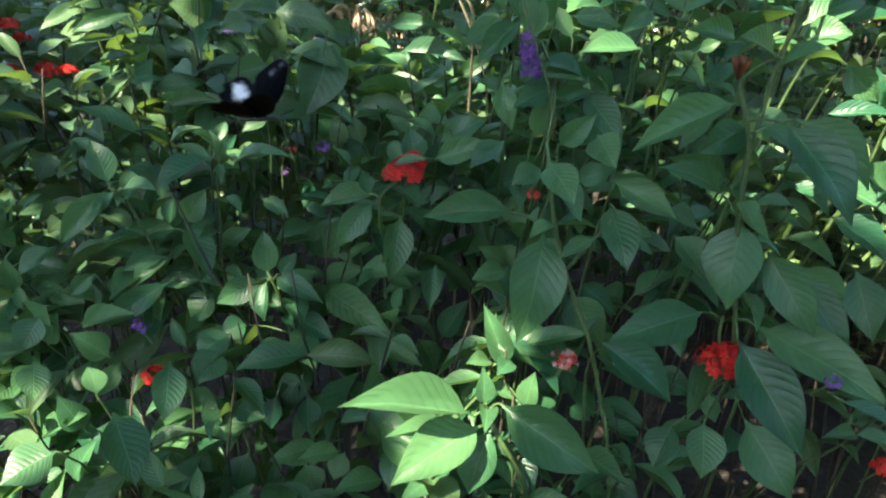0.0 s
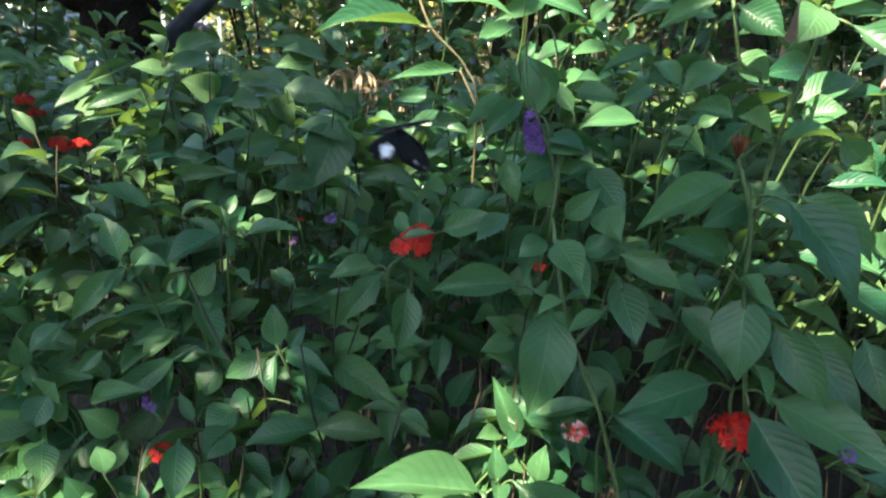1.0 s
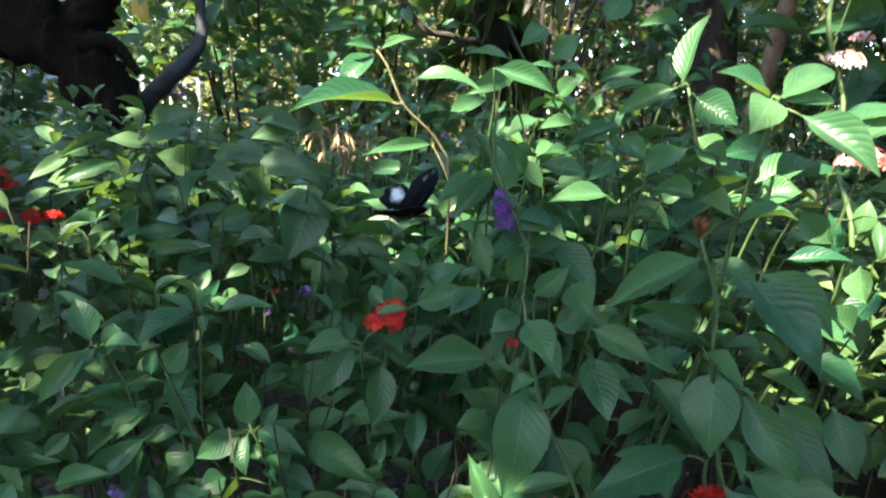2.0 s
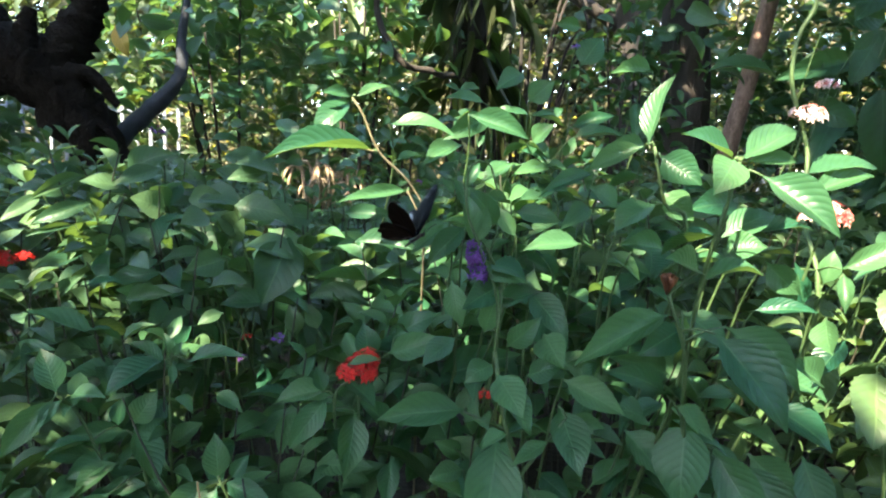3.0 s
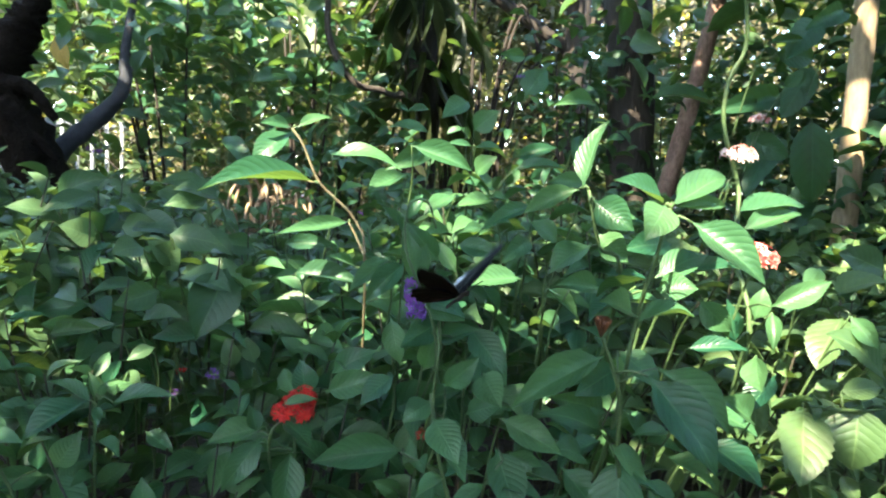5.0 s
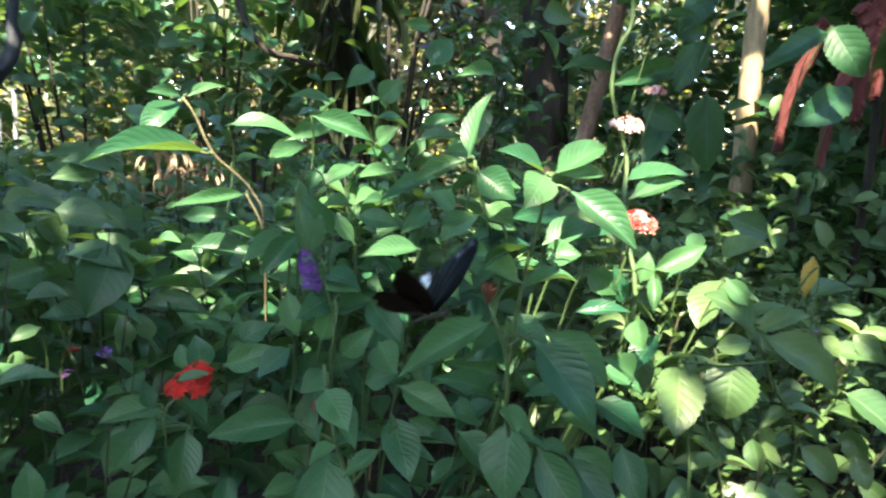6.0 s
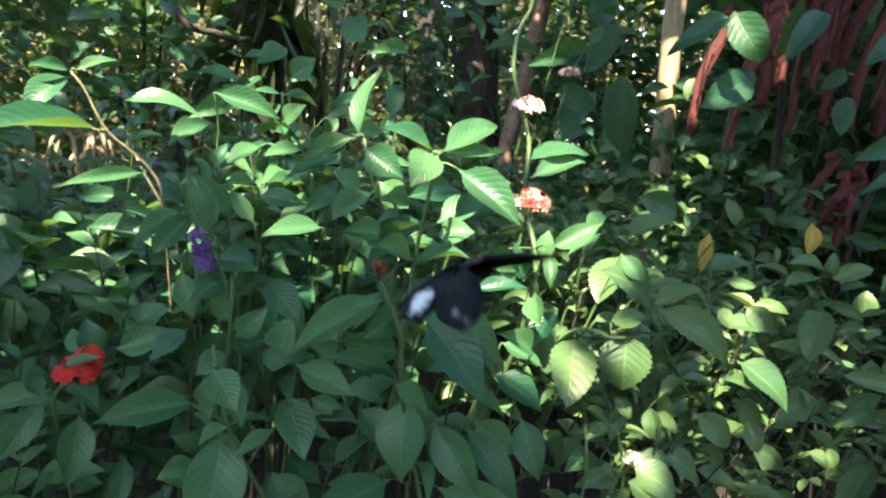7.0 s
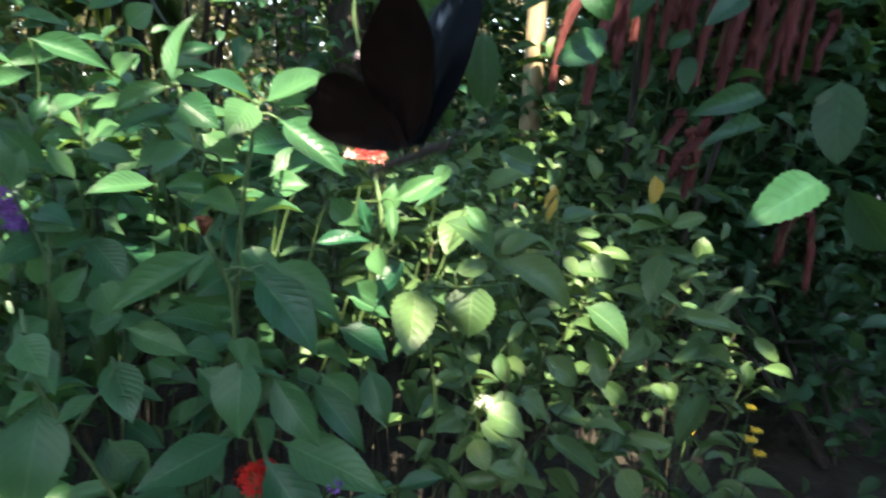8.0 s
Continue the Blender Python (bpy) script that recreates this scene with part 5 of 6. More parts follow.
KINDS = {"o": ("pentas_shrub", "shaded pentas shrub with layered green leaves", "pentas shrubs"),
         "s": ("lantana_shrub", "small lantana shrub with toothed leaves", "lantana shrubs"),
         "m": ("leafy_shrub", "dense leafy shrub of the bank", "leafy shrubs")}
cell_x, cell_y = 0.5, 0.45
for cx in range(-5, 7):
    for cy in range(0, 5):
        x0, y0 = cx * cell_x, 0.55 + cy * cell_y
        xm = x0 + cell_x / 2
        if xm < -0.2 - (y0 + 0.5) * 0.95 or xm > 0.6 + (y0 + 0.4) * 1.02:
            continue
        kind = "s" if xm > 0.7 else ("m" if (xm < -0.45 and y0 > 0.9) or y0 > 1.4 else "o")
        name, label, group = KINDS[kind]
        items, stems = [], Geo()
        sparse = xm > 1.3
        n = 12 if sparse else (24 if y0 < 1.0 else 34) if xm > 0.7 else 38 if y0 < 1.0 else (32 if y0 < 1.4 else 22)
        for k in range(n):
            x, y = x0 + FILL.uniform(0, cell_x), y0 + FILL.uniform(0, cell_y)
            if (noise.noise(Vector((x * 6.5, y * 6.5, 5.0))) > 0.27 and xm < 1.3) or hollow(x, y):
                continue
            size = {"o": FILL.uniform(0.078, 0.122), "m": FILL.uniform(0.08, 0.13), "s": FILL.uniform(0.05, 0.09)}[kind]
            found, line = shoot((x, y, bed_top(x, y) + FILL.uniform(-0.14, 0.03)), int(FILL.integers(4, 7)), size)
            items += found
            add_tube(stems, smooth_line(line, 2), 0.0012, 0.002, 5)
        for k in range(20 if sparse else 120 if xm > 0.7 else 230):
            x, y = x0 + FILL.uniform(0, cell_x), y0 + FILL.uniform(0, cell_y)
            if noise.noise(Vector((x * 6.5, y * 6.5, 5.0))) > 0.27 or hollow(x, y):
                continue
            b = np.array((x, y, bed_top(x, y) - FILL.uniform(0.05, 0.5)))
            d = np.array((FILL.normal(), FILL.normal() - 0.6, FILL.normal(-0.15, 0.35)))
            d /= np.linalg.norm(d)
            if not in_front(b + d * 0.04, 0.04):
                items.append((b, b + d * FILL.uniform(0.06, 0.1), 0.034, FILL.normal(0, 30)))
        shrub = thing(name, label, "shrub", (xm, y0 + cell_y / 2, 0), group)
        for k in range(5):
            a = k * 1.256
            foot = (xm + 0.05 * math.cos(a), y0 + 0.22 + 0.05 * math.sin(a), -0.02)
            x, y = xm + 0.19 * math.cos(a), y0 + 0.22 + 0.17 * math.sin(a)
            add_tube(stems, smooth_line([foot, (x * 0.6 + foot[0] * 0.4, y * 0.6 + foot[1] * 0.4, 0.5), (x, y, bed_top(x, y) - 0.34)], 3), 0.004, 0.0015, 6)
        tagged(part("stem_tangle", stems.mesh("stem_tangle", SHADED_STEM), shrub), kind="stuff")
        parts = 190 if y0 < 1.4 else 0
        order = sorted(items, key=lambda it: -it[0][2] + 0.4 * it[0][1])
        for it in order[:parts]:
            pick = "m" if kind == "o" and FILL.uniform() < 0.3 else kind
            part("leaf", SMALL[pick][int(FILL.integers(len(SMALL[pick])))], shrub, leaf_matrix(*it))
        rest = order[parts:]
        if rest:
            g = Geo()
            leaves_into(g, leaf_grid(6, 2, arch=0.1, fold=0.15, full=0.6, blunt=0.75), rest)
            tagged(part("foliage", g.mesh("foliage", {"o": PENTAS, "s": LANTANA, "m": MOUND}[kind]), shrub), kind="stuff")

# ---- woodland behind ----
WOOD = np.random.default_rng(4)


def crown_leaves(n, centre, radii, size, grid, shell=0.5, droop=-0.2, keep=None):
    """One mesh's worth of leaves through an uneven ellipsoid of clumps."""
    g = Geo()
    v0, faces, uv = grid
    h = np.hstack([v0, np.ones((len(v0), 1))])
    clumps = []
    for k in range(max(6, n // 60)):
        d = WOOD.normal(size=3)
        d /= np.linalg.norm(d)
        clumps.append(np.array(centre) + d * np.array(radii) * WOOD.uniform(shell, 1.0))
    for k in range(n):
        c = clumps[int(WOOD.integers(len(clumps)))] + WOOD.normal(size=3) * size * 2.2
        if c[2] < 0.02 or (keep is not None and not keep(c)):
            continue
        d = WOOD.normal(size=3)
        d[2] = d[2] * 0.5 + droop
        d /= np.linalg.norm(d)
        s = size * WOOD.uniform(0.6, 1.3)
        m = np.array(leaf_matrix(c, c + d * s, s * 0.45, WOOD.normal(0, 35)))
        g.add((h @ m.T)[:, :3], faces, uv)
    return g


ROUGH_LEAF = leaf_grid(3, 2, arch=0.12, fold=0.2, full=0.6, blunt=0.7, petiole=0.0)
MID_LEAF = leaf_grid(5, 2, arch=0.12, fold=0.2, full=0.6, blunt=0.7, petiole=0.0)


def bush(label, centre, radii, n, size, mat, grid=ROUGH_LEAF, name="bush", group="woodland bushes"):
    b = thing(name, label, "bush", (centre[0], centre[1], 0), group)
    tagged(part("foliage", crown_leaves(n, centre, radii, size, grid).mesh("foliage", mat), b), kind="stuff")
    g = Geo()
    for k in range(5):
        d = WOOD.normal(size=3) * np.array(radii) * 0.5
        add_tube(g, smooth_line([(centre[0] + d[0] * 0.1, centre[1], -0.02), (centre[0] + d[0] * 0.5, centre[1] + d[1] * 0.4, centre[2] * 0.6), (centre[0] + d[0], centre[1] + d[1], centre[2] + abs(d[2]))], 4), 0.02, 0.006, 6, 0.05)
    tagged(part("stem_tangle", g.mesh("stem_tangle", BARK), b), kind="stuff")
    return b


bush("bright bush of thin yellow-green leaves", (-2.3, 7.6, 2.3), (2.0, 0.7, 1.6), 3800, 0.15, WOODS, MID_LEAF)
dark_bush = bush("shaded bush of broad dark leaves", (-1.3, 5.3, 2.45), (0.7, 0.35, 0.6), 700, 0.19, BROAD, MID_LEAF)
bush("bluish shaded bush of hanging leaves", (-0.38, 5.2, 2.4), (0.25, 0.2, 0.35), 130, 0.22, BROAD, MID_LEAF)
part("leaf", LEAVES["y"][0], dark_bush, leaf_matrix((-1.95, 4.75, 2.34), (-1.84, 4.7, 2.12), 0.11, 0, (0, -1, 0.2)), "yellowing leaf")
bush("fine-leaved dry bush in dappled light", (-0.9, 6.6, 1.5), (1.5, 0.9, 1.2), 6500, 0.06, DRY)
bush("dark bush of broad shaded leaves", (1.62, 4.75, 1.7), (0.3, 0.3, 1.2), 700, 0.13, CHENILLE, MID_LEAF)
bush("sunlit bush of small leaves", (3.0, 6.2, 1.6), (1.0, 0.9, 1.5), 4200, 0.075, WOODS)
bush("pale dry bush of small leaves", (0.9, 7.6, 1.8), (1.4, 0.8, 1.6), 5200, 0.075, DRY)
bush("dark bush beside the dead trunk", (-2.95, 4.6, 1.55), (0.4, 0.3, 0.9), 1000, 0.13, CHENILLE, MID_LEAF)
bush("pale sunlit dry bush between the trunks", (0.88, 6.5, 2.35), (0.42, 0.3, 0.6), 1100, 0.055, DRY)
bush("low undergrowth of mixed leaves", (2.2, 3.5, 0.9), (1.0, 0.6, 0.7), 1800, 0.10, BROAD, MID_LEAF)
bush("low undergrowth of mixed leaves", (-1.6, 3.6, 0.55), (1.4, 0.7, 0.45), 1900, 0.10, BROAD)
bush("low undergrowth of mixed leaves", (0.3, 3.6, 0.9), (1.0, 0.7, 0.6), 1600, 0.11, BROAD)
bush("low undergrowth of mixed leaves", (3.6, 2.6, 0.6), (0.7, 0.8, 0.5), 700, 0.10, CHENILLE)
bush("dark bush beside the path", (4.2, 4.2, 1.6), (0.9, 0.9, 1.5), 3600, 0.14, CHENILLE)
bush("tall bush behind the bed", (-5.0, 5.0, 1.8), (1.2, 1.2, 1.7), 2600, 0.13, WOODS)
# CHENILLE bushes from here on are added; their dark leaf colour stands for deep shade
bush("tall bush coloured dark to stand for shade behind the catkins", (2.9, 2.75, 1.5), (0.9, 0.35, 1.1), 1300, 0.13, CHENILLE, MID_LEAF)
bush("tall bush coloured dark to stand for shade behind the catkins", (4.0, 2.3, 1.2), (0.7, 0.5, 1.1), 1300, 0.13, CHENILLE, MID_LEAF)
bush("tall bush coloured dark to stand for shade beside the trunks", (2.85, 4.6, 1.6), (0.55, 0.3, 1.4), 1500, 0.13, CHENILLE, MID_LEAF)
bush("tall bush added in dark colour to darken the right-hand background", (4.5, 2.1, 1.5), (0.7, 0.8, 1.4), 2000, 0.14, CHENILLE, MID_LEAF)
bush("low bush added in dark colour to cover bright ground at the bed's end", (3.3, 1.6, 0.45), (0.5, 0.5, 0.35), 350, 0.12, CHENILLE, MID_LEAF)
bush("low leafy bush round the sapling", (2.1, 2.4, 1.0), (0.5, 0.22, 0.5), 900, 0.10, LANTANA, MID_LEAF)
bush("tall bush added in dark colour to cover bright sky on the right", (6.0, 4.4, 2.2), (1.1, 1.2, 2.2), 5500, 0.24, CHENILLE)
bush("tall bush added in dark colour to cover bright sky on the right", (6.2, 2.0, 2.0), (1.0, 1.4, 2.1), 5500, 0.24, CHENILLE)
bush("dark shaded bush of large leaves", (-0.1, 5.4, 1.6), (0.35, 0.4, 1.4), 500, 0.17, BROAD, MID_LEAF)


def tree(label, foot, top, r0, r1, mat, crown=None, mat_leaf=None, limbs=3, bend=0.0, name="tree", size=0.2):
    t = thing(name, label, "tree", (foot[0], foot[1], 0), "woodland trees")
    f, p = np.array(foot, float), np.array(top, float)
    g = Geo()
    line = smooth_line([f + (0, 0, -0.05), f * 0.66 + p * 0.34 + (bend, 0, 0), f * 0.33 + p * 0.67 - (bend, 0, 0), p], 6)
    add_tube(g, line, r0, r1, 14, 0.05)
    part("trunk", g.mesh("trunk", mat), t)
    if crown:
        for k in range(limbs):
            a = k * 6.28 / limbs + foot[0]
            end = np.array(crown[0]) + np.array((math.cos(a) * crown[1][0], math.sin(a) * crown[1][1], 0)) * 0.6
            s = line[int(len(line) * (0.6 + 0.1 * (k % 3)))]
            g = Geo()
            add_tube(g, smooth_line([s, (s + end) / 2 + (0, 0, 0.3), end], 5), r1 * 0.7, r1 * 0.15, 8, 0.05)
            part("limb", g.mesh("limb", mat), t)
        tagged(part("crown", crown_leaves(crown[2], crown[0], crown[1], size, MID_LEAF, shell=0.2).mesh("crown", mat_leaf), t), kind="stuff")
    else:
        for k, s in enumerate((0.72, 0.86)):
            q = line[int(len(line) * s)]
            g = Geo()
            add_tube(g, smooth_line([q, q + (0.35 * (-1) ** k, 0.1, 0.3), q + (0.6 * (-1) ** k, 0.2, 0.8)], 4), r1 * 0.5, r1 * 0.2, 8, 0.05)
            part("limb", g.mesh("limb", mat), t)
    return t


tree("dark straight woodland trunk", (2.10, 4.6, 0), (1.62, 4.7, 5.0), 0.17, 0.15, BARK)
tree("slim leaning brown trunk in sun flecks", (1.54, 4.0, 0), (2.77, 4.2, 5.2), 0.058, 0.044, BROWN_BARK, bend=0.03)
tree("pale smooth sapling trunk", (2.22, 2.78, 0), (2.08, 2.7, 3.6), 0.052, 0.045, PALE_BARK)
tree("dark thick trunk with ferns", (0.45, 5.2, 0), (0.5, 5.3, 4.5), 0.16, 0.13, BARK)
# three trees added only for the shade of their high crowns
tree("tree added so that its out-of-view crown shades the wood", (2.6, 8.2, 0), (2.5, 8.0, 5.0), 0.2, 0.12, BARK, ((0.8, 8.0, 5.2), (5.5, 2.2, 0.6), 1400), CANOPY, 5, size=0.32)
tree("tree added so that its overhead crown shades the right-hand side", (5.4, 3.4, 0), (5.2, 3.3, 3.9), 0.16, 0.1, BARK, ((4.9, 3.1, 4.0), (1.5, 1.5, 0.5), 1700), CANOPY, 5, size=0.26)
tree("tree added so that its overhead crown shades the catkins' background", (3.9, 3.3, 0), (3.7, 3.2, 3.4), 0.14, 0.09, BARK, ((3.3, 3.0, 3.5), (1.7, 1.1, 0.45), 2600), CANOPY, 5, size=0.24)
for k in range(11):
    a = -1.15 + 0.23 * k
    d = 9.5 + 2.2 * (k % 3)
    x, y = d * math.sin(a) * 1.1, d * math.cos(a) + 1.0
    tree("tall tree of the far wood", (x, y, 0), (x + 0.3, y, 6.5), 0.17, 0.09, BARK, ((x, y, 3.6), (1.7, 1.2, 2.6), 2300), WOODS if k % 2 else DRY, 4, 0.08, size=0.16)
# out-of-view trees added behind and beside the camera to close the scene
for x, y in ((-6, -3), (-3.5, -6), (0.5, -7.5), (4.0, -6), (7, -2.5), (-7, 1.5), (7.5, 2)):
    tree("unseen tree added to enclose the scene", (x, y, 0), (x, y, 5.5), 0.16, 0.09, BARK, ((x, y, 3.2), (1.6, 1.4, 2.0), 700), WOODS, 4, 0.05, size=0.28)

hedge = thing("far_hedge", "dense leafy hedge closing the wood", "hedge", (0, 10, 0))
g = Geo()
h = np.hstack([ROUGH_LEAF[0], np.ones((len(ROUGH_LEAF[0]), 1))])
for k in range(40000):
    x = WOOD.uniform(-10, 10)
    c = np.array((x, 9.6 + 0.03 * x * x * -1 + WOOD.uniform(0, 2.2), 4.5 * WOOD.uniform() ** 0.9))
    d = WOOD.normal(size=3)
    d /= np.linalg.norm(d)
    s = WOOD.uniform(0.14, 0.28)
    m = np.array(leaf_matrix(c, c + d * s, s * 0.5, WOOD.normal(0, 35)))
    g.add((h @ m.T)[:, :3], ROUGH_LEAF[1], ROUGH_LEAF[2])
tagged(part("foliage", g.mesh("foliage", DRY), hedge), kind="stuff")
for k in range(16):
    g = Geo()
    x = -9.5 + 1.27 * k
    add_tube(g, smooth_line([(x, 10.2 - 0.03 * x * x, -0.05), (x + 0.1, 10.2 - 0.03 * x * x, 1.5), (x, 10.3 - 0.03 * x * x, 3.2)], 3), 0.06, 0.02, 7, 0.05)
    part("trunk", g.mesh("trunk", BARK), hedge)

# out-of-view hedge added to hold back low sky light from the bed
back = thing("unseen_hedge", "unseen hedge added behind the camera to block low sky", "hedge", (0, -5, 0))
g = Geo()
for k in range(11000):
    a = WOOD.uniform(-1.9, 1.9)
    r = WOOD.uniform(4.4, 5.6)
    c = np.array((r * math.sin(a) * 1.1, -r * math.cos(a) * 0.95, 3.2 * WOOD.uniform()))
    d = WOOD.normal(size=3)
    d /= np.linalg.norm(d)
    s = WOOD.uniform(0.2, 0.4)
    m = np.array(leaf_matrix(c, c + d * s, s * 0.55, WOOD.normal(0, 35)))
    g.add((h @ m.T)[:, :3], ROUGH_LEAF[1], ROUGH_LEAF[2])
tagged(part("foliage", g.mesh("foliage", CANOPY), back), kind="stuff")
for k in range(14):
    g = Geo()
    a = -1.85 + 0.285 * k
    x, y = 5.1 * math.sin(a) * 1.1, -5.1 * math.cos(a) * 0.95
    add_tube(g, smooth_line([(x, y, -0.05), (x + 0.1, y, 1.5), (x, y, 2.3)], 3), 0.06, 0.02, 7, 0.05)
    part("trunk", g.mesh("trunk", BARK), back)

# old dead trunk with stubby forks and a slanting branch
stump = thing("dead_trunk", "dead tree trunk with broken forks, coloured near-black as a shaded silhouette", "tree trunk", (-2.3, 4.3, 0))
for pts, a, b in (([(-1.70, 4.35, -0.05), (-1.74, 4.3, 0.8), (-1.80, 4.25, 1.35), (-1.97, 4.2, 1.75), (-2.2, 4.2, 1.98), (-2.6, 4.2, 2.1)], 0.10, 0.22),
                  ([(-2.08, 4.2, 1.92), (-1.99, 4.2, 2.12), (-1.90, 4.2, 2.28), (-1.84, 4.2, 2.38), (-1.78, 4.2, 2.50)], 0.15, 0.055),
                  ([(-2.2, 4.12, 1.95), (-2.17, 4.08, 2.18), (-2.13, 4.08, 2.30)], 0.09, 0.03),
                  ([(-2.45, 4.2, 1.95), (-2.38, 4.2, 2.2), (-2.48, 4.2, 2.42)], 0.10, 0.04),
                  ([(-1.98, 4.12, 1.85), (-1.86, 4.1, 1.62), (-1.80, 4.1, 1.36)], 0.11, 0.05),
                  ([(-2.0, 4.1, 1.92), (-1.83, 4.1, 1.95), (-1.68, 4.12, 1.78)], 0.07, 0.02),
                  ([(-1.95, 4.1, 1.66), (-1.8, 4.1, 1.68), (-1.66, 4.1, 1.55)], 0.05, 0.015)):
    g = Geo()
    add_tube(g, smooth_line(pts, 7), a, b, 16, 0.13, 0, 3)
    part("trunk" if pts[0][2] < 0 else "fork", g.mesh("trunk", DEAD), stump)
branch = thing("slanting_branch", "slanting dark bluish branch behind the dead trunk", "branch", (-1.95, 4.45, 0))
g = Geo()
add_tube(g, smooth_line([(-2.1, 4.5, -0.03), (-1.95, 4.45, 1.1), (-1.83, 4.4, 1.52), (-1.62, 4.4, 1.76), (-1.46, 4.4, 1.92), (-1.40, 4.4, 2.05), (-1.41, 4.42, 2.2), (-1.36, 4.45, 2.6)], 5), 0.08, 0.022, 9, 0.10)
part("limb", g.mesh("limb", SLATE), branch)

# curved liana
liana = thing("liana", "thin dark curved liana hanging in the wood", "vine", (-0.2, 4.5, 0))
g = Geo()
add_tube(g, smooth_line([(-0.30, 4.5, 4.5), (-0.17, 4.5, 3.2), (-0.21, 4.5, 2.6), (-0.17, 4.5, 2.35), (-0.02, 4.5, 2.14), (0.2, 4.6, 2.1), (0.45, 4.9, 1.9), (0.5, 5.1, 0.0)], 6), 0.022, 0.02, 8, 0.05)
part("vine_stem", g.mesh("vine_stem", BARK), liana)

# bare arching branches in the wood
bare = thing("bare_shrub", "leafless shrub of dark arching branches", "shrub", (0.95, 5.7, 0))
for k in range(13):
    a = WOOD.uniform(-1.2, 1.2)
    w, hgt = 0.75 * math.sin(a) + WOOD.normal(0, 0.1), WOOD.uniform(2.1, 3.3)
    g = Geo()
    add_tube(g, smooth_line([(0.95 + 0.1 * w, 5.7, -0.03), (0.95 + 0.35 * w, 5.68, hgt * 0.55), (0.95 + 0.6 * w, 5.65, hgt * 0.85), (0.95 + w, 5.6, hgt), (0.95 + 1.5 * w, 5.55, hgt * 0.86)], 5), 0.02, 0.007, 6, 0.06, 0, k)
    part("branch", g.mesh("branch", BARK), bare)

# curled dry fibre on a low stump
clump = thing("dry_palm_stump", "low stump crowned with curled tan dry fibres", "stump", (-0.55, 4.95, 0))
g = Geo()
add_tube(g, smooth_line([(-0.55, 4.98, -0.03), (-0.55, 4.97, 0.6), (-0.53, 4.95, 1.18)], 4), 0.2, 0.17, 12, 0.06)
part("stump", g.mesh("stump", BARK), clump)
for k in range(22):
    a, r = WOOD.uniform(0, 6.28), WOOD.uniform(0.05, 0.24)
    c = np.array((-0.52 + 0.9 * r * math.cos(a), 4.85 + 0.4 * r * math.sin(a), 1.22))
    h, s = WOOD.uniform(0.05, 0.24), WOOD.uniform(-0.16, 0.16)
    g = Geo()
    add_tube(g, smooth_line([c + (0, 0, -0.1), c + (s * 0.3, -0.02, h), c + (s, -0.05, h * 1.05), c + (s * 1.3, -0.08, h * 0.3), c + (s * 1.1, -0.08, -0.08)], 4), 0.014, 0.008, 6, 0.1, 0, k)
    part("curled_frond", g.mesh("curled_frond", FIBRE), clump)

# banana plant
banana = thing("banana_plant", "banana plant with broad pale sunlit leaves", "plant", (-0.9, 6.1, 0))
g = Geo()
add_tube(g, smooth_line([(-1.05, 6.15, -0.03), (-1.05, 6.12, 1.4), (-1.0, 6.1, 3.0)], 4), 0.1, 0.06, 10, 0.04)
part("stalk", g.mesh("stalk", STEM), banana)
BL = leaf_set("banana_leaf", BANANA, 14, 4, 3, full=0.3, blunt=0.45)
for k, (b, t, w, roll) in enumerate((((-1.0, 6.05, 2.95), (-0.64, 5.75, 2.34), 0.30, 25), ((-1.0, 6.1, 3.0), (-0.80, 5.8, 2.52), 0.17, -30), ((-0.75, 6.0, 3.05), (-0.58, 5.8, 2.50), 0.15, 20),
                                     ((-0.55, 6.0, 3.05), (-0.44, 5.8, 2.30), 0.17, -15), ((-1.0, 6.1, 3.0), (-1.5, 5.9, 2.75), 0.26, 10), ((-0.9, 6.1, 3.0), (-0.3, 5.9, 2.6), 0.14, 30))):
    part("leaf", BL[k % 3], banana, leaf_matrix(b, t, w, roll))

# strap-leaved fern on the dark trunk
fern = thing("strap_fern", "dark strap-leaved fern growing round the trunk", "fern", (0.42, 5.1, 0))
FRONDS = leaf_set("frond", FROND, 9, 2, 3, full=0.35, blunt=0.6)
for k in range(80):
    a = WOOD.uniform(0, 6.28)
    b = np.array((0.45 + 0.12 * math.cos(a), 5.2 + 0.12 * math.sin(a), WOOD.uniform(2.0, 3.5)))
    t = b + np.array((WOOD.uniform(0.12, 0.42) * math.cos(a), 0.3 * math.sin(a) - 0.1, WOOD.uniform(-0.75, -0.25)))
    part("frond", FRONDS[k % 3], fern, leaf_matrix(b, t, WOOD.uniform(0.022, 0.04), WOOD.normal(0, 30)))
g = Geo()
add_tube(g, [(0.45, 5.06, -0.02), (0.45, 5.06, 1.2), (0.45, 5.06, 3.5)], 0.03, 0.02, 6, 0.1)
part("rhizome", g.mesh("rhizome", BARK), fern)

# pale fence far left
fence = thing("fence", "pale painted fence seen between the trees", "fence", (-3.4, 6.6, 0))
for k in range(26):
    x = -5.4 + 0.13 * k
    g = Geo()
    add_tube(g, [(x, 6.6, -0.02), (x, 6.6, 1.9)], 0.018, 0.018, 6)
    part("bar", g.mesh("bar", FENCE), fence)
for z in (0.3, 1.85):
    g = Geo()
    add_tube(g, [(-5.5, 6.62, z), (-2.1, 6.62, z)], 0.025, 0.025, 6)
    part("rail", g.mesh("rail", FENCE), fence)

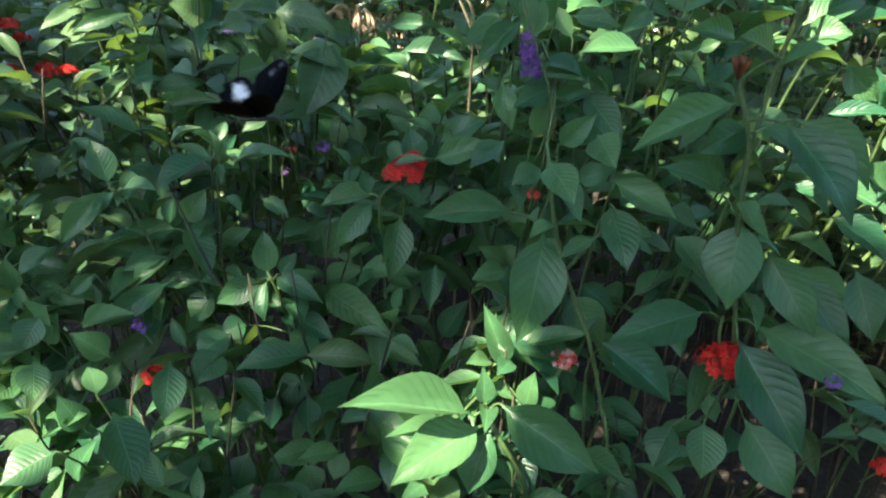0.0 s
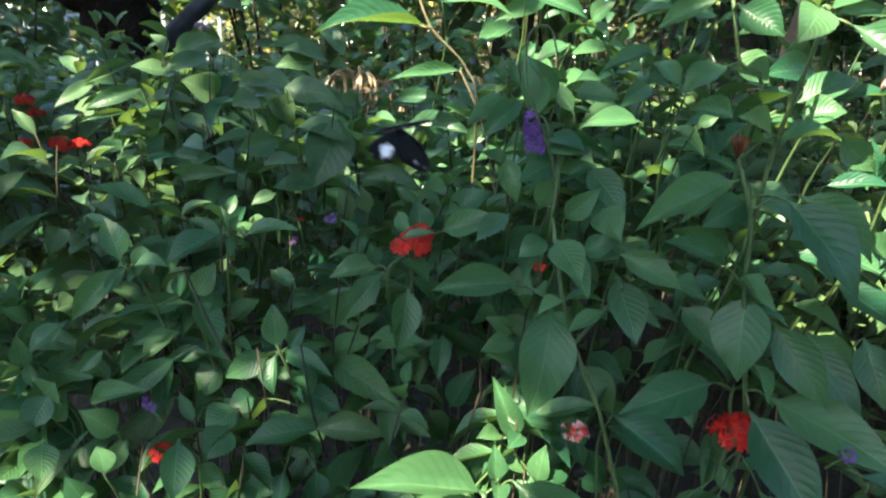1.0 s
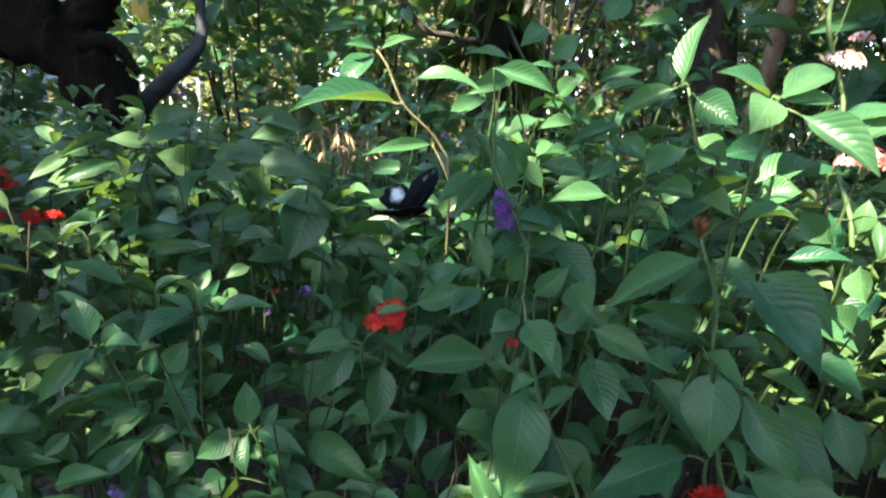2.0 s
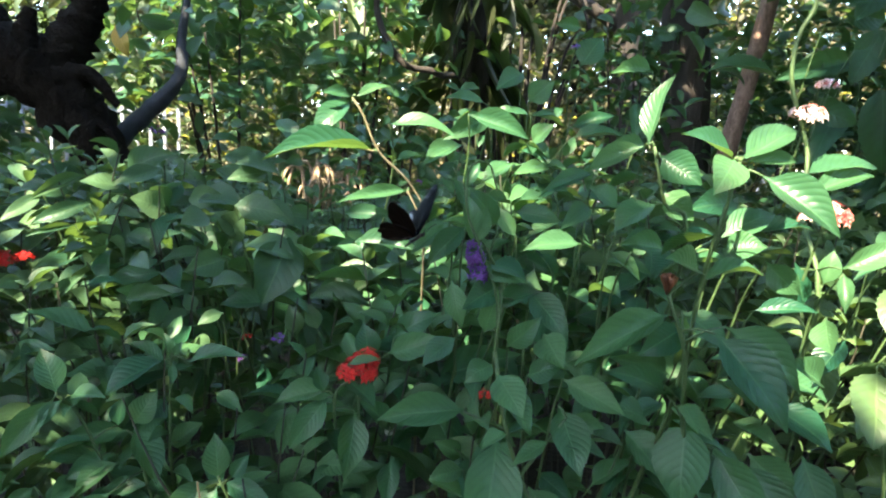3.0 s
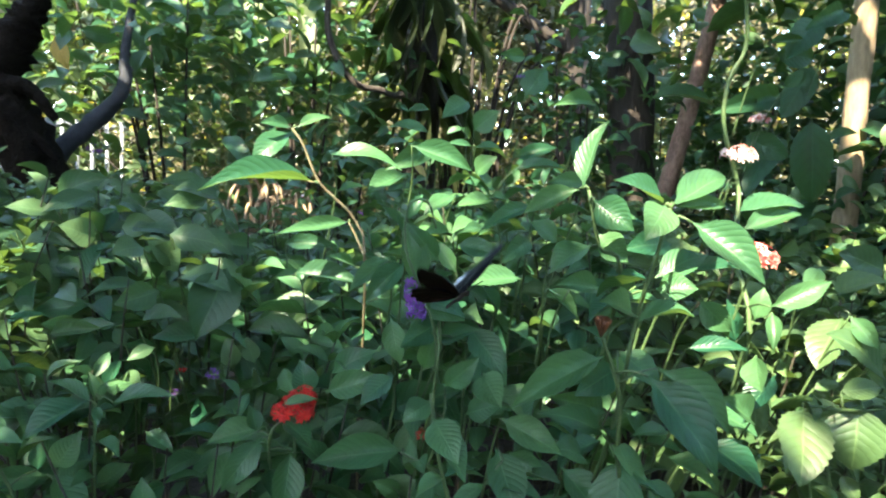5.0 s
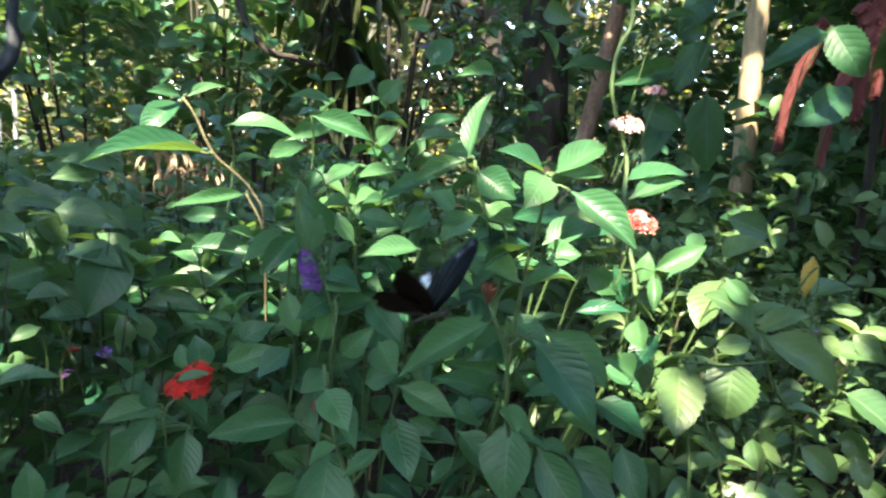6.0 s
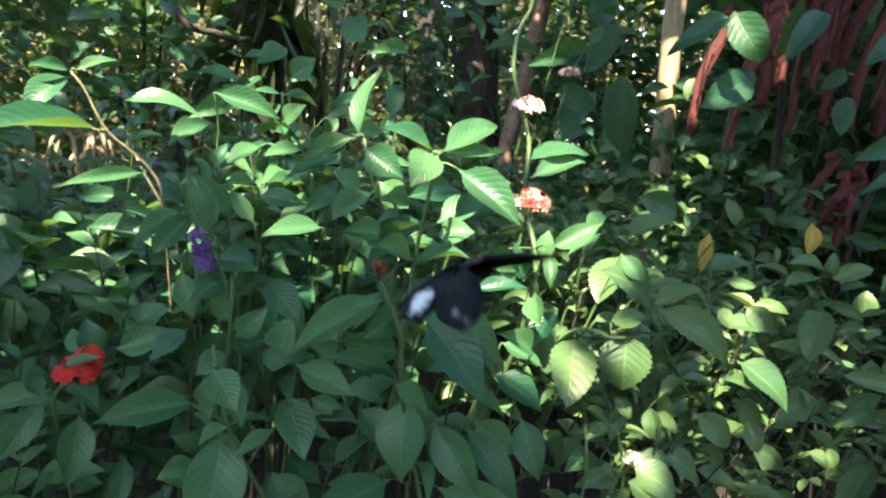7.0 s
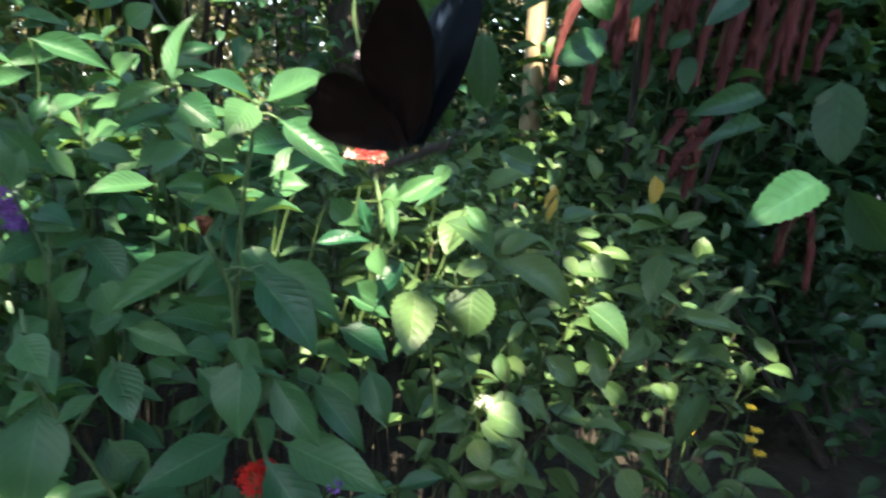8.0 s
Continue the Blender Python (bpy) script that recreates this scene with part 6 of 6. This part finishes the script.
# fallen yellow blossoms
for x, y in ((2.22, 1.32), (2.3, 1.36), (2.16, 1.24), (2.45, 1.5), (2.05, 1.45)):
    g = Geo()
    for k in range(4):
        floret(g, (x + 0.012 * math.cos(k * 1.7), y + 0.012 * math.sin(k * 1.7), 0.50), (0.2 * math.cos(k), -0.3, 1), 0.016)
    bl = thing("yellow_blossom", "bright yellow blossom low among leaves", "flower", (x, y, 0), "yellow blossoms")
    add_tube(g, smooth_line([(x, y + 0.05, -0.02), (x, y + 0.02, 0.25), (x, y, 0.5)], 3), 0.004, 0.002, 5, 0, 1)
    part("petals", g.mesh("petals", YELLOW, STEM, smooth=False), bl)

# ---- unseen overhead tree added to shade the bed; its gaps are set over chosen spots to let sun flecks through ----
GAPS = SUNLIT + [((-0.75, 1.4, 1.48), 0.045), ((-0.95, 1.7, 1.55), 0.05), ((-0.5, 0.62, 0.98), 0.05), ((-0.62, 0.75, 1.05), 0.03), ((-0.9, 1.1, 1.25), 0.04), ((-0.65, 1.2, 1.4), 0.03),
                 ((1.0, 1.8, 1.5), 0.08), ((2.1, 2.7, 2.0), 0.07), ((1.9, 1.8, 1.95), 0.05), ((0.45, 1.5, 1.6), 0.06), ((-0.52, 4.85, 1.3), 0.04), ((1.58, 1.5, 1.39), 0.02), ((1.56, 1.75, 1.42), 0.06), ((1.58, 1.95, 1.44), 0.09), ((1.67, 1.45, 1.33), 0.01), ((1.9, 2.3, 1.45), 0.12), ((-0.9, 5.9, 2.6), 0.14), ((1.0, 7.1, 2.6), 0.5), ((0.9, 7.1, 1.8), 0.35), ((1.05, 5.9, 2.5), 0.15), ((2.3, 6.0, 2.4), 0.25), ((-1.9, 7.2, 2.4), 0.3), ((-1.5, 5.6, 2.0), 0.25), ((0.52, 0.76, 1.51), 0.04),
                 ((-0.743, 1.150, 1.083), 0.016), ((-0.678, 1.100, 1.123), 0.011), ((-0.606, 1.050, 1.098), 0.016), ((-0.779, 1.200, 1.110), 0.011), ((-0.672, 1.050, 1.059), 0.012), ((-0.496, 1.050, 1.079), 0.010), ((-0.554, 0.780, 0.909), 0.016), ((-0.517, 0.760, 0.844), 0.016), ((-0.489, 0.780, 0.872), 0.012), ((-0.462, 0.780, 0.836), 0.011), ((-0.364, 0.850, 0.812), 0.014), ((-0.308, 0.880, 0.845), 0.014), ((-0.327, 0.840, 0.797), 0.012), ((-0.413, 0.850, 0.970), 0.012), ((-0.368, 0.950, 1.034), 0.010), ((0.005, 1.250, 1.037), 0.015), ((-0.386, 1.000, 1.160), 0.010), ((-0.289, 1.100, 1.195), 0.012), ((-0.251, 1.100, 1.177), 0.014),
                 ((0.95, 9.8, 2.6), 0.8), ((0.88, 6.4, 2.4), 0.5), ((-0.9, 6.6, 2.2), 0.45), ((-1.6, 6.4, 2.0), 0.3), ((-1.9, 6.8, 2.6), 0.4), ((0.2, 7.4, 2.5), 0.35), ((2.13, 2.7, 2.3), 0.05), ((2.18, 2.72, 1.75), 0.05), ((0.8, 7.2, 2.6), 0.4), ((0.75, 9.8, 1.7), 0.5),
                 ((0.588, 0.950, 1.651), 0.030), ((0.561, 0.950, 1.707), 0.020), ((0.565, 0.950, 1.762), 0.020), ((0.583, 0.950, 1.802), 0.020), ((0.581, 0.950, 1.852), 0.020)]
for k in range(32):
    x, y = (WOOD.uniform(-1.4, -0.15), WOOD.uniform(0.62, 1.7)) if k < 28 else (WOOD.uniform(0.8, 1.7), WOOD.uniform(0.8, 1.4))
    GAPS.append(((x, y, bed_top(x, y) - 0.03), WOOD.uniform(0.005, 0.03)))
GP, GR = np.array([p for p, r in GAPS]), np.array([r for p, r in GAPS])
SV = np.array(SUN)


# spots that the added tree must keep out of the sun
UNLIT = [np.array((0.123, 0.720, 1.220)), np.array((0.470, 0.655, 1.130)), np.array((0.45, 0.675, 1.137))]


def shaded(c):
    for p in UNLIT:
        if np.linalg.norm(c - p - ((c - p) @ SV) * SV) < 0.035:
            return True
    q = c - GP
    along = q @ SV
    off = np.linalg.norm(q - along[:, None] * SV, axis=1)
    return bool((off > GR + 0.032).all())


shade = thing("shade_tree", "unseen tree added to shade the bed, with gaps set for sun flecks", "tree", (-5.2, -5.0, 0))
g = Geo()
trunk_line = smooth_line([(-5.2, -5.0, -0.05), (-5.1, -4.9, 1.8), (-4.8, -4.5, 3.6), (-4.2, -3.8, 4.9)], 6)
add_tube(g, trunk_line, 0.2, 0.11, 14, 0.05)
part("trunk", g.mesh("trunk", BARK), shade)
for end in ((-1.0, -3.9, 5.4), (0.6, -4.0, 5.5), (-4.4, -0.6, 5.3), (-3.8, 1.2, 5.3)):
    g = Geo()
    s = trunk_line[-2]
    add_tube(g, smooth_line([s, (s * 0.5 + np.array(end) * 0.5) + (0, 0, 0.35), end], 6), 0.08, 0.02, 8, 0.05)
    part("limb", g.mesh("limb", BARK), shade)
g = Geo()
h = np.hstack([ROUGH_LEAF[0], np.ones((len(ROUGH_LEAF[0]), 1))])
for k in range(57000):
    z = WOOD.uniform(4.1, 5.1)
    if k < 42000:
        u, v, s = WOOD.uniform(-2.4, 5.0), WOOD.uniform(-1.7, 3.6), WOOD.uniform(0.10, 0.18)
        if v < -1.3 + 0.7 * noise.noise(Vector((u * 1.3, 0.0, 4.1))) + WOOD.uniform(-0.2, 0.2):
            continue
    else:
        u, v, s = WOOD.uniform(-6.0, 6.5), WOOD.uniform(3.2, 9.5), WOOD.uniform(0.16, 0.28)
        # extra leaves put overhead to keep sun off the dead trunk
        if k % 6 == 0:
            u, v = WOOD.uniform(-3.6, -1.2), WOOD.uniform(4.0, 5.9)
        elif noise.noise(Vector((u * 0.9, v * 0.9, 2.7))) > (0.13 if v < 6.2 else 0.0) and not (-3.6 < u < -1.2 and v < 5.9):
            continue
    c = np.array((u, v, 1.2)) + SV * (z - 1.2) / SV[2]
    if not shaded(c):
        continue
    d = WOOD.normal(size=3)
    d[2] *= 0.35
    d /= np.linalg.norm(d)
    m = np.array(leaf_matrix(c - d * s / 2, c + d * s / 2, s * 0.5, WOOD.normal(0, 25)))
    g.add((h @ m.T)[:, :3], ROUGH_LEAF[1], ROUGH_LEAF[2])
tagged(part("crown", g.mesh("crown", CANOPY), shade), kind="stuff")

# ---- butterfly ----
def wing_material(name, ground, sheen, patches, rough):
    """Dark wing scales with pale patches, each (colour, centre, radius) in the wing's own plan."""
    m, n, l, b = material(name)
    tc, wob = n.new("ShaderNodeTexCoord"), n.new("ShaderNodeTexNoise")
    wob.inputs["Scale"].default_value = 140
    l.new(tc.outputs["UV"], wob.inputs["Vector"])
    base = mix_colour(n, l, noise_fac(n, l, 90.0, 3.0, "UV"), ground, sheen)
    for patch, centre, radius in patches:
        sub, ln = n.new("ShaderNodeVectorMath"), n.new("ShaderNodeVectorMath")
        sub.operation, ln.operation = "SUBTRACT", "LENGTH"
        sub.inputs[1].default_value = centre
        l.new(tc.outputs["UV"], sub.inputs[0])
        l.new(sub.outputs[0], ln.inputs[0])
        dist = math_node(n, l, "MULTIPLY_ADD", wob.outputs["Fac"], 0.012, ln.outputs["Value"])
        inside = math_node(n, l, "MINIMUM", math_node(n, l, "MAXIMUM", math_node(n, l, "MULTIPLY_ADD", dist, -160.0, (radius + 0.006) * 160.0), 0.0), 1.0)
        base = mix_colour(n, l, inside, base, patch)
    l.new(base, b.inputs["Base Color"])
    b.inputs["Roughness"].default_value = rough
    b.inputs["Specular IOR Level"].default_value = 0.06
    return m


WING_TOP = wing_material("wing_upper_scales", (0.0010, 0.0012, 0.0018), (0.0018, 0.0045, 0.008), [
    ((0.60, 0.66, 0.70), (0.026, -0.016, 0), 0.011), ((0.30, 0.34, 0.38), (0.046, 0.020, 0), 0.004), ((0.25, 0.28, 0.32), (0.052, 0.031, 0), 0.003)], 0.5)
WING_LOW = wing_material("wing_under_scales", (0.004, 0.003, 0.003), (0.016, 0.009, 0.007), [
    ((0.30, 0.05, 0.03), (0.008, -0.004, 0), 0.002), ((0.10, 0.08, 0.07), (0.030, -0.024, 0), 0.003)], 0.7)
BODY = rough_material("butterfly_body", (0.008, 0.007, 0.007), (0.04, 0.03, 0.025), 300, relief=0.4, depth=0.001)


def wing_mesh(name, outline, s):
    """A thin two-sided wing from its outline, fanned from the root; s: side, 1 or -1."""
    g = Geo()
    root = np.array((0.002, 0.0, 0.0))
    pts = smooth_line([(x, y, 0.0) for x, y in outline], 5)
    for z, slot in ((0.0003, 0), (-0.0003, 1)):
        rings, faces, uvs = [], [], []
        for f in (0.0, 0.35, 0.7, 1.0):
            for i, p in enumerate(pts):
                q = root + (p - root) * f
                dome = 0.004 * math.sin(math.pi * min(1, f)) + 0.0003 * math.sin(i * 0.9) * f
                rings.append((q[0] * s, q[1], z + dome))
                uvs.append((q[0], q[1]))
        n = len(pts)
        for r in range(3):
            for i in range(n - 1):
                a, b, c, d = r * n + i, r * n + i + 1, (r + 1) * n + i + 1, (r + 1) * n + i
                faces.append((a, b, c, d) if (slot == 0) == (s < 0) else (d, c, b, a))
        g.add(rings, faces, uvs, slot)
    return g.mesh(name, WING_TOP, WING_LOW)


FORE = [(0.002, 0.006), (0.020, 0.024), (0.042, 0.036), (0.056, 0.036), (0.058, 0.028), (0.050, 0.014), (0.040, 0.002), (0.020, -0.004), (0.002, -0.002)]
HIND = [(0.002, 0.002), (0.022, 0.004), (0.038, -0.006), (0.040, -0.018), (0.036, -0.024), (0.033, -0.034), (0.027, -0.034), (0.022, -0.041), (0.014, -0.036), (0.006, -0.022), (0.002, -0.006)]
butterfly = thing("butterfly", "black swallowtail butterfly with pale wing patches, flying", "butterfly")
g = Geo()
add_tube(g, smooth_line([(0, 0.016, 0.001), (0, 0.010, 0.0015), (0, 0.002, 0), (0, -0.010, -0.001), (0, -0.024, -0.003)], 4), 0.0024, 0.0013, 10, 0.04)
part("body", g.mesh("body", BODY), butterfly)
g = Geo()
add_tube(g, smooth_line([(0, 0.014, 0.001), (0, 0.0175, 0.0015), (0, 0.019, 0.001)], 3), 0.0021, 0.0012, 9)
part("head", g.mesh("head", BODY), butterfly)
for s in (-1, 1):
    g = Geo()
    add_tube(g, smooth_line([(0.0008 * s, 0.018, 0.002), (0.005 * s, 0.027, 0.005), (0.009 * s, 0.034, 0.006)], 3), 0.0003, 0.0006, 5)
    part("antenna", g.mesh("antenna", BODY), butterfly)
WINGS = []
for s in (-1, 1):
    fore = part("forewing", wing_mesh("forewing", FORE, s), butterfly)
    part("hindwing", wing_mesh("hindwing", HIND, s), fore, pose(0, 0, -0.0008), "black hindwing with a pale patch")
    WINGS.append((fore, s))

FLIGHT = [
    (0, -0.167, 0.668, 1.402),
    (0.1, -0.156, 0.687, 1.400),
    (0.2, -0.147, 0.706, 1.399),
    (0.3, -0.110, 0.723, 1.395),
    (0.4, -0.097, 0.744, 1.399),
    (0.5, -0.095, 0.766, 1.408),
    (0.7, -0.090, 0.791, 1.427),
    (0.8, -0.082, 0.801, 1.426),
    (1, -0.052, 0.821, 1.427),
    (1.1, -0.022, 0.823, 1.424),
    (1.3, -0.013, 0.827, 1.426),
    (1.5, -0.022, 0.835, 1.437),
    (1.7, 0.001, 0.828, 1.448),
    (1.9, -0.003, 0.821, 1.452),
    (2.1, -0.006, 0.814, 1.453),
    (2.2, -0.012, 0.811, 1.452),
    (3.3, 0.045, 0.751, 1.470),
    (3.4, 0.040, 0.743, 1.477),
    (3.5, 0.020, 0.735, 1.484),
    (3.6, 0.017, 0.727, 1.490),
    (3.7, 0.022, 0.718, 1.497),
    (3.8, 0.033, 0.708, 1.493),
    (3.9, 0.050, 0.697, 1.490),
    (4, 0.064, 0.685, 1.478),
    (4.1, 0.087, 0.674, 1.480),
    (4.2, 0.089, 0.672, 1.485),
    (4.3, 0.072, 0.672, 1.493),
    (4.4, 0.077, 0.669, 1.501),
    (4.5, 0.092, 0.665, 1.503),
    (4.6, 0.116, 0.657, 1.489),
    (4.7, 0.126, 0.651, 1.480),
    (5.8, 0.159, 0.497, 1.491),
    (5.9, 0.174, 0.486, 1.503),
    (6, 0.188, 0.472, 1.501),
    (6.1, 0.184, 0.462, 1.487),
    (6.2, 0.197, 0.449, 1.488),
    (6.3, 0.206, 0.438, 1.492),
    (6.4, 0.197, 0.435, 1.509),
    (6.5, 0.200, 0.427, 1.520),
    (6.6, 0.216, 0.409, 1.522),
    (6.7, 0.227, 0.392, 1.523),
    (6.8, 0.237, 0.374, 1.513),
    (6.9, 0.245, 0.357, 1.507),
    (7, 0.264, 0.338, 1.516),
    (7.1, 0.251, 0.329, 1.544),
    (7.2, 0.244, 0.315, 1.556),
    (7.3, 0.254, 0.295, 1.567),
    (7.4, 0.265, 0.279, 1.567),
    (7.5, 0.277, 0.261, 1.560),
    (7.6, 0.292, 0.243, 1.560),
    (7.7, 0.303, 0.227, 1.561),
    (7.8, 0.306, 0.209, 1.575),
    (7.9, 0.294, 0.196, 1.590),
    (8, 0.298, 0.177, 1.604),
]
BEATS = [-0.78, -0.06, 0.67, 1.4, 2.1, 2.9, 3.65, 4.4, 5.15, 5.9, 6.58, 7.27, 7.97, 8.7]


def beat(t):
    """The wings' angle above the level, in degrees."""
    for a, b in zip(BEATS, BEATS[1:]):
        if a <= t <= b:
            return 18 + 53 * math.cos(2 * math.pi * (t - a) / (b - a))
    return 0.0


def motions():
    rows = []
    for t, x, y, z in FLIGHT:
        late = min(1.0, max(0.0, (t - 2.2) / 1.1))
        rows.append((t, pose(x, y, z - 0.028 * math.sin(radians(beat(t))), 10 + 12 * late - 0.10 * beat(t), 34 - 21 * late, -100 - 48 * late + 6 * math.sin(t * 2.1))))
    walk(butterfly, rows)
    for wing, s in WINGS:
        walk(wing, [(k / 15, pose(0, 0, 0.0012, 0, -s * beat(k / 15), 0)) for k in range(121)])


motions()
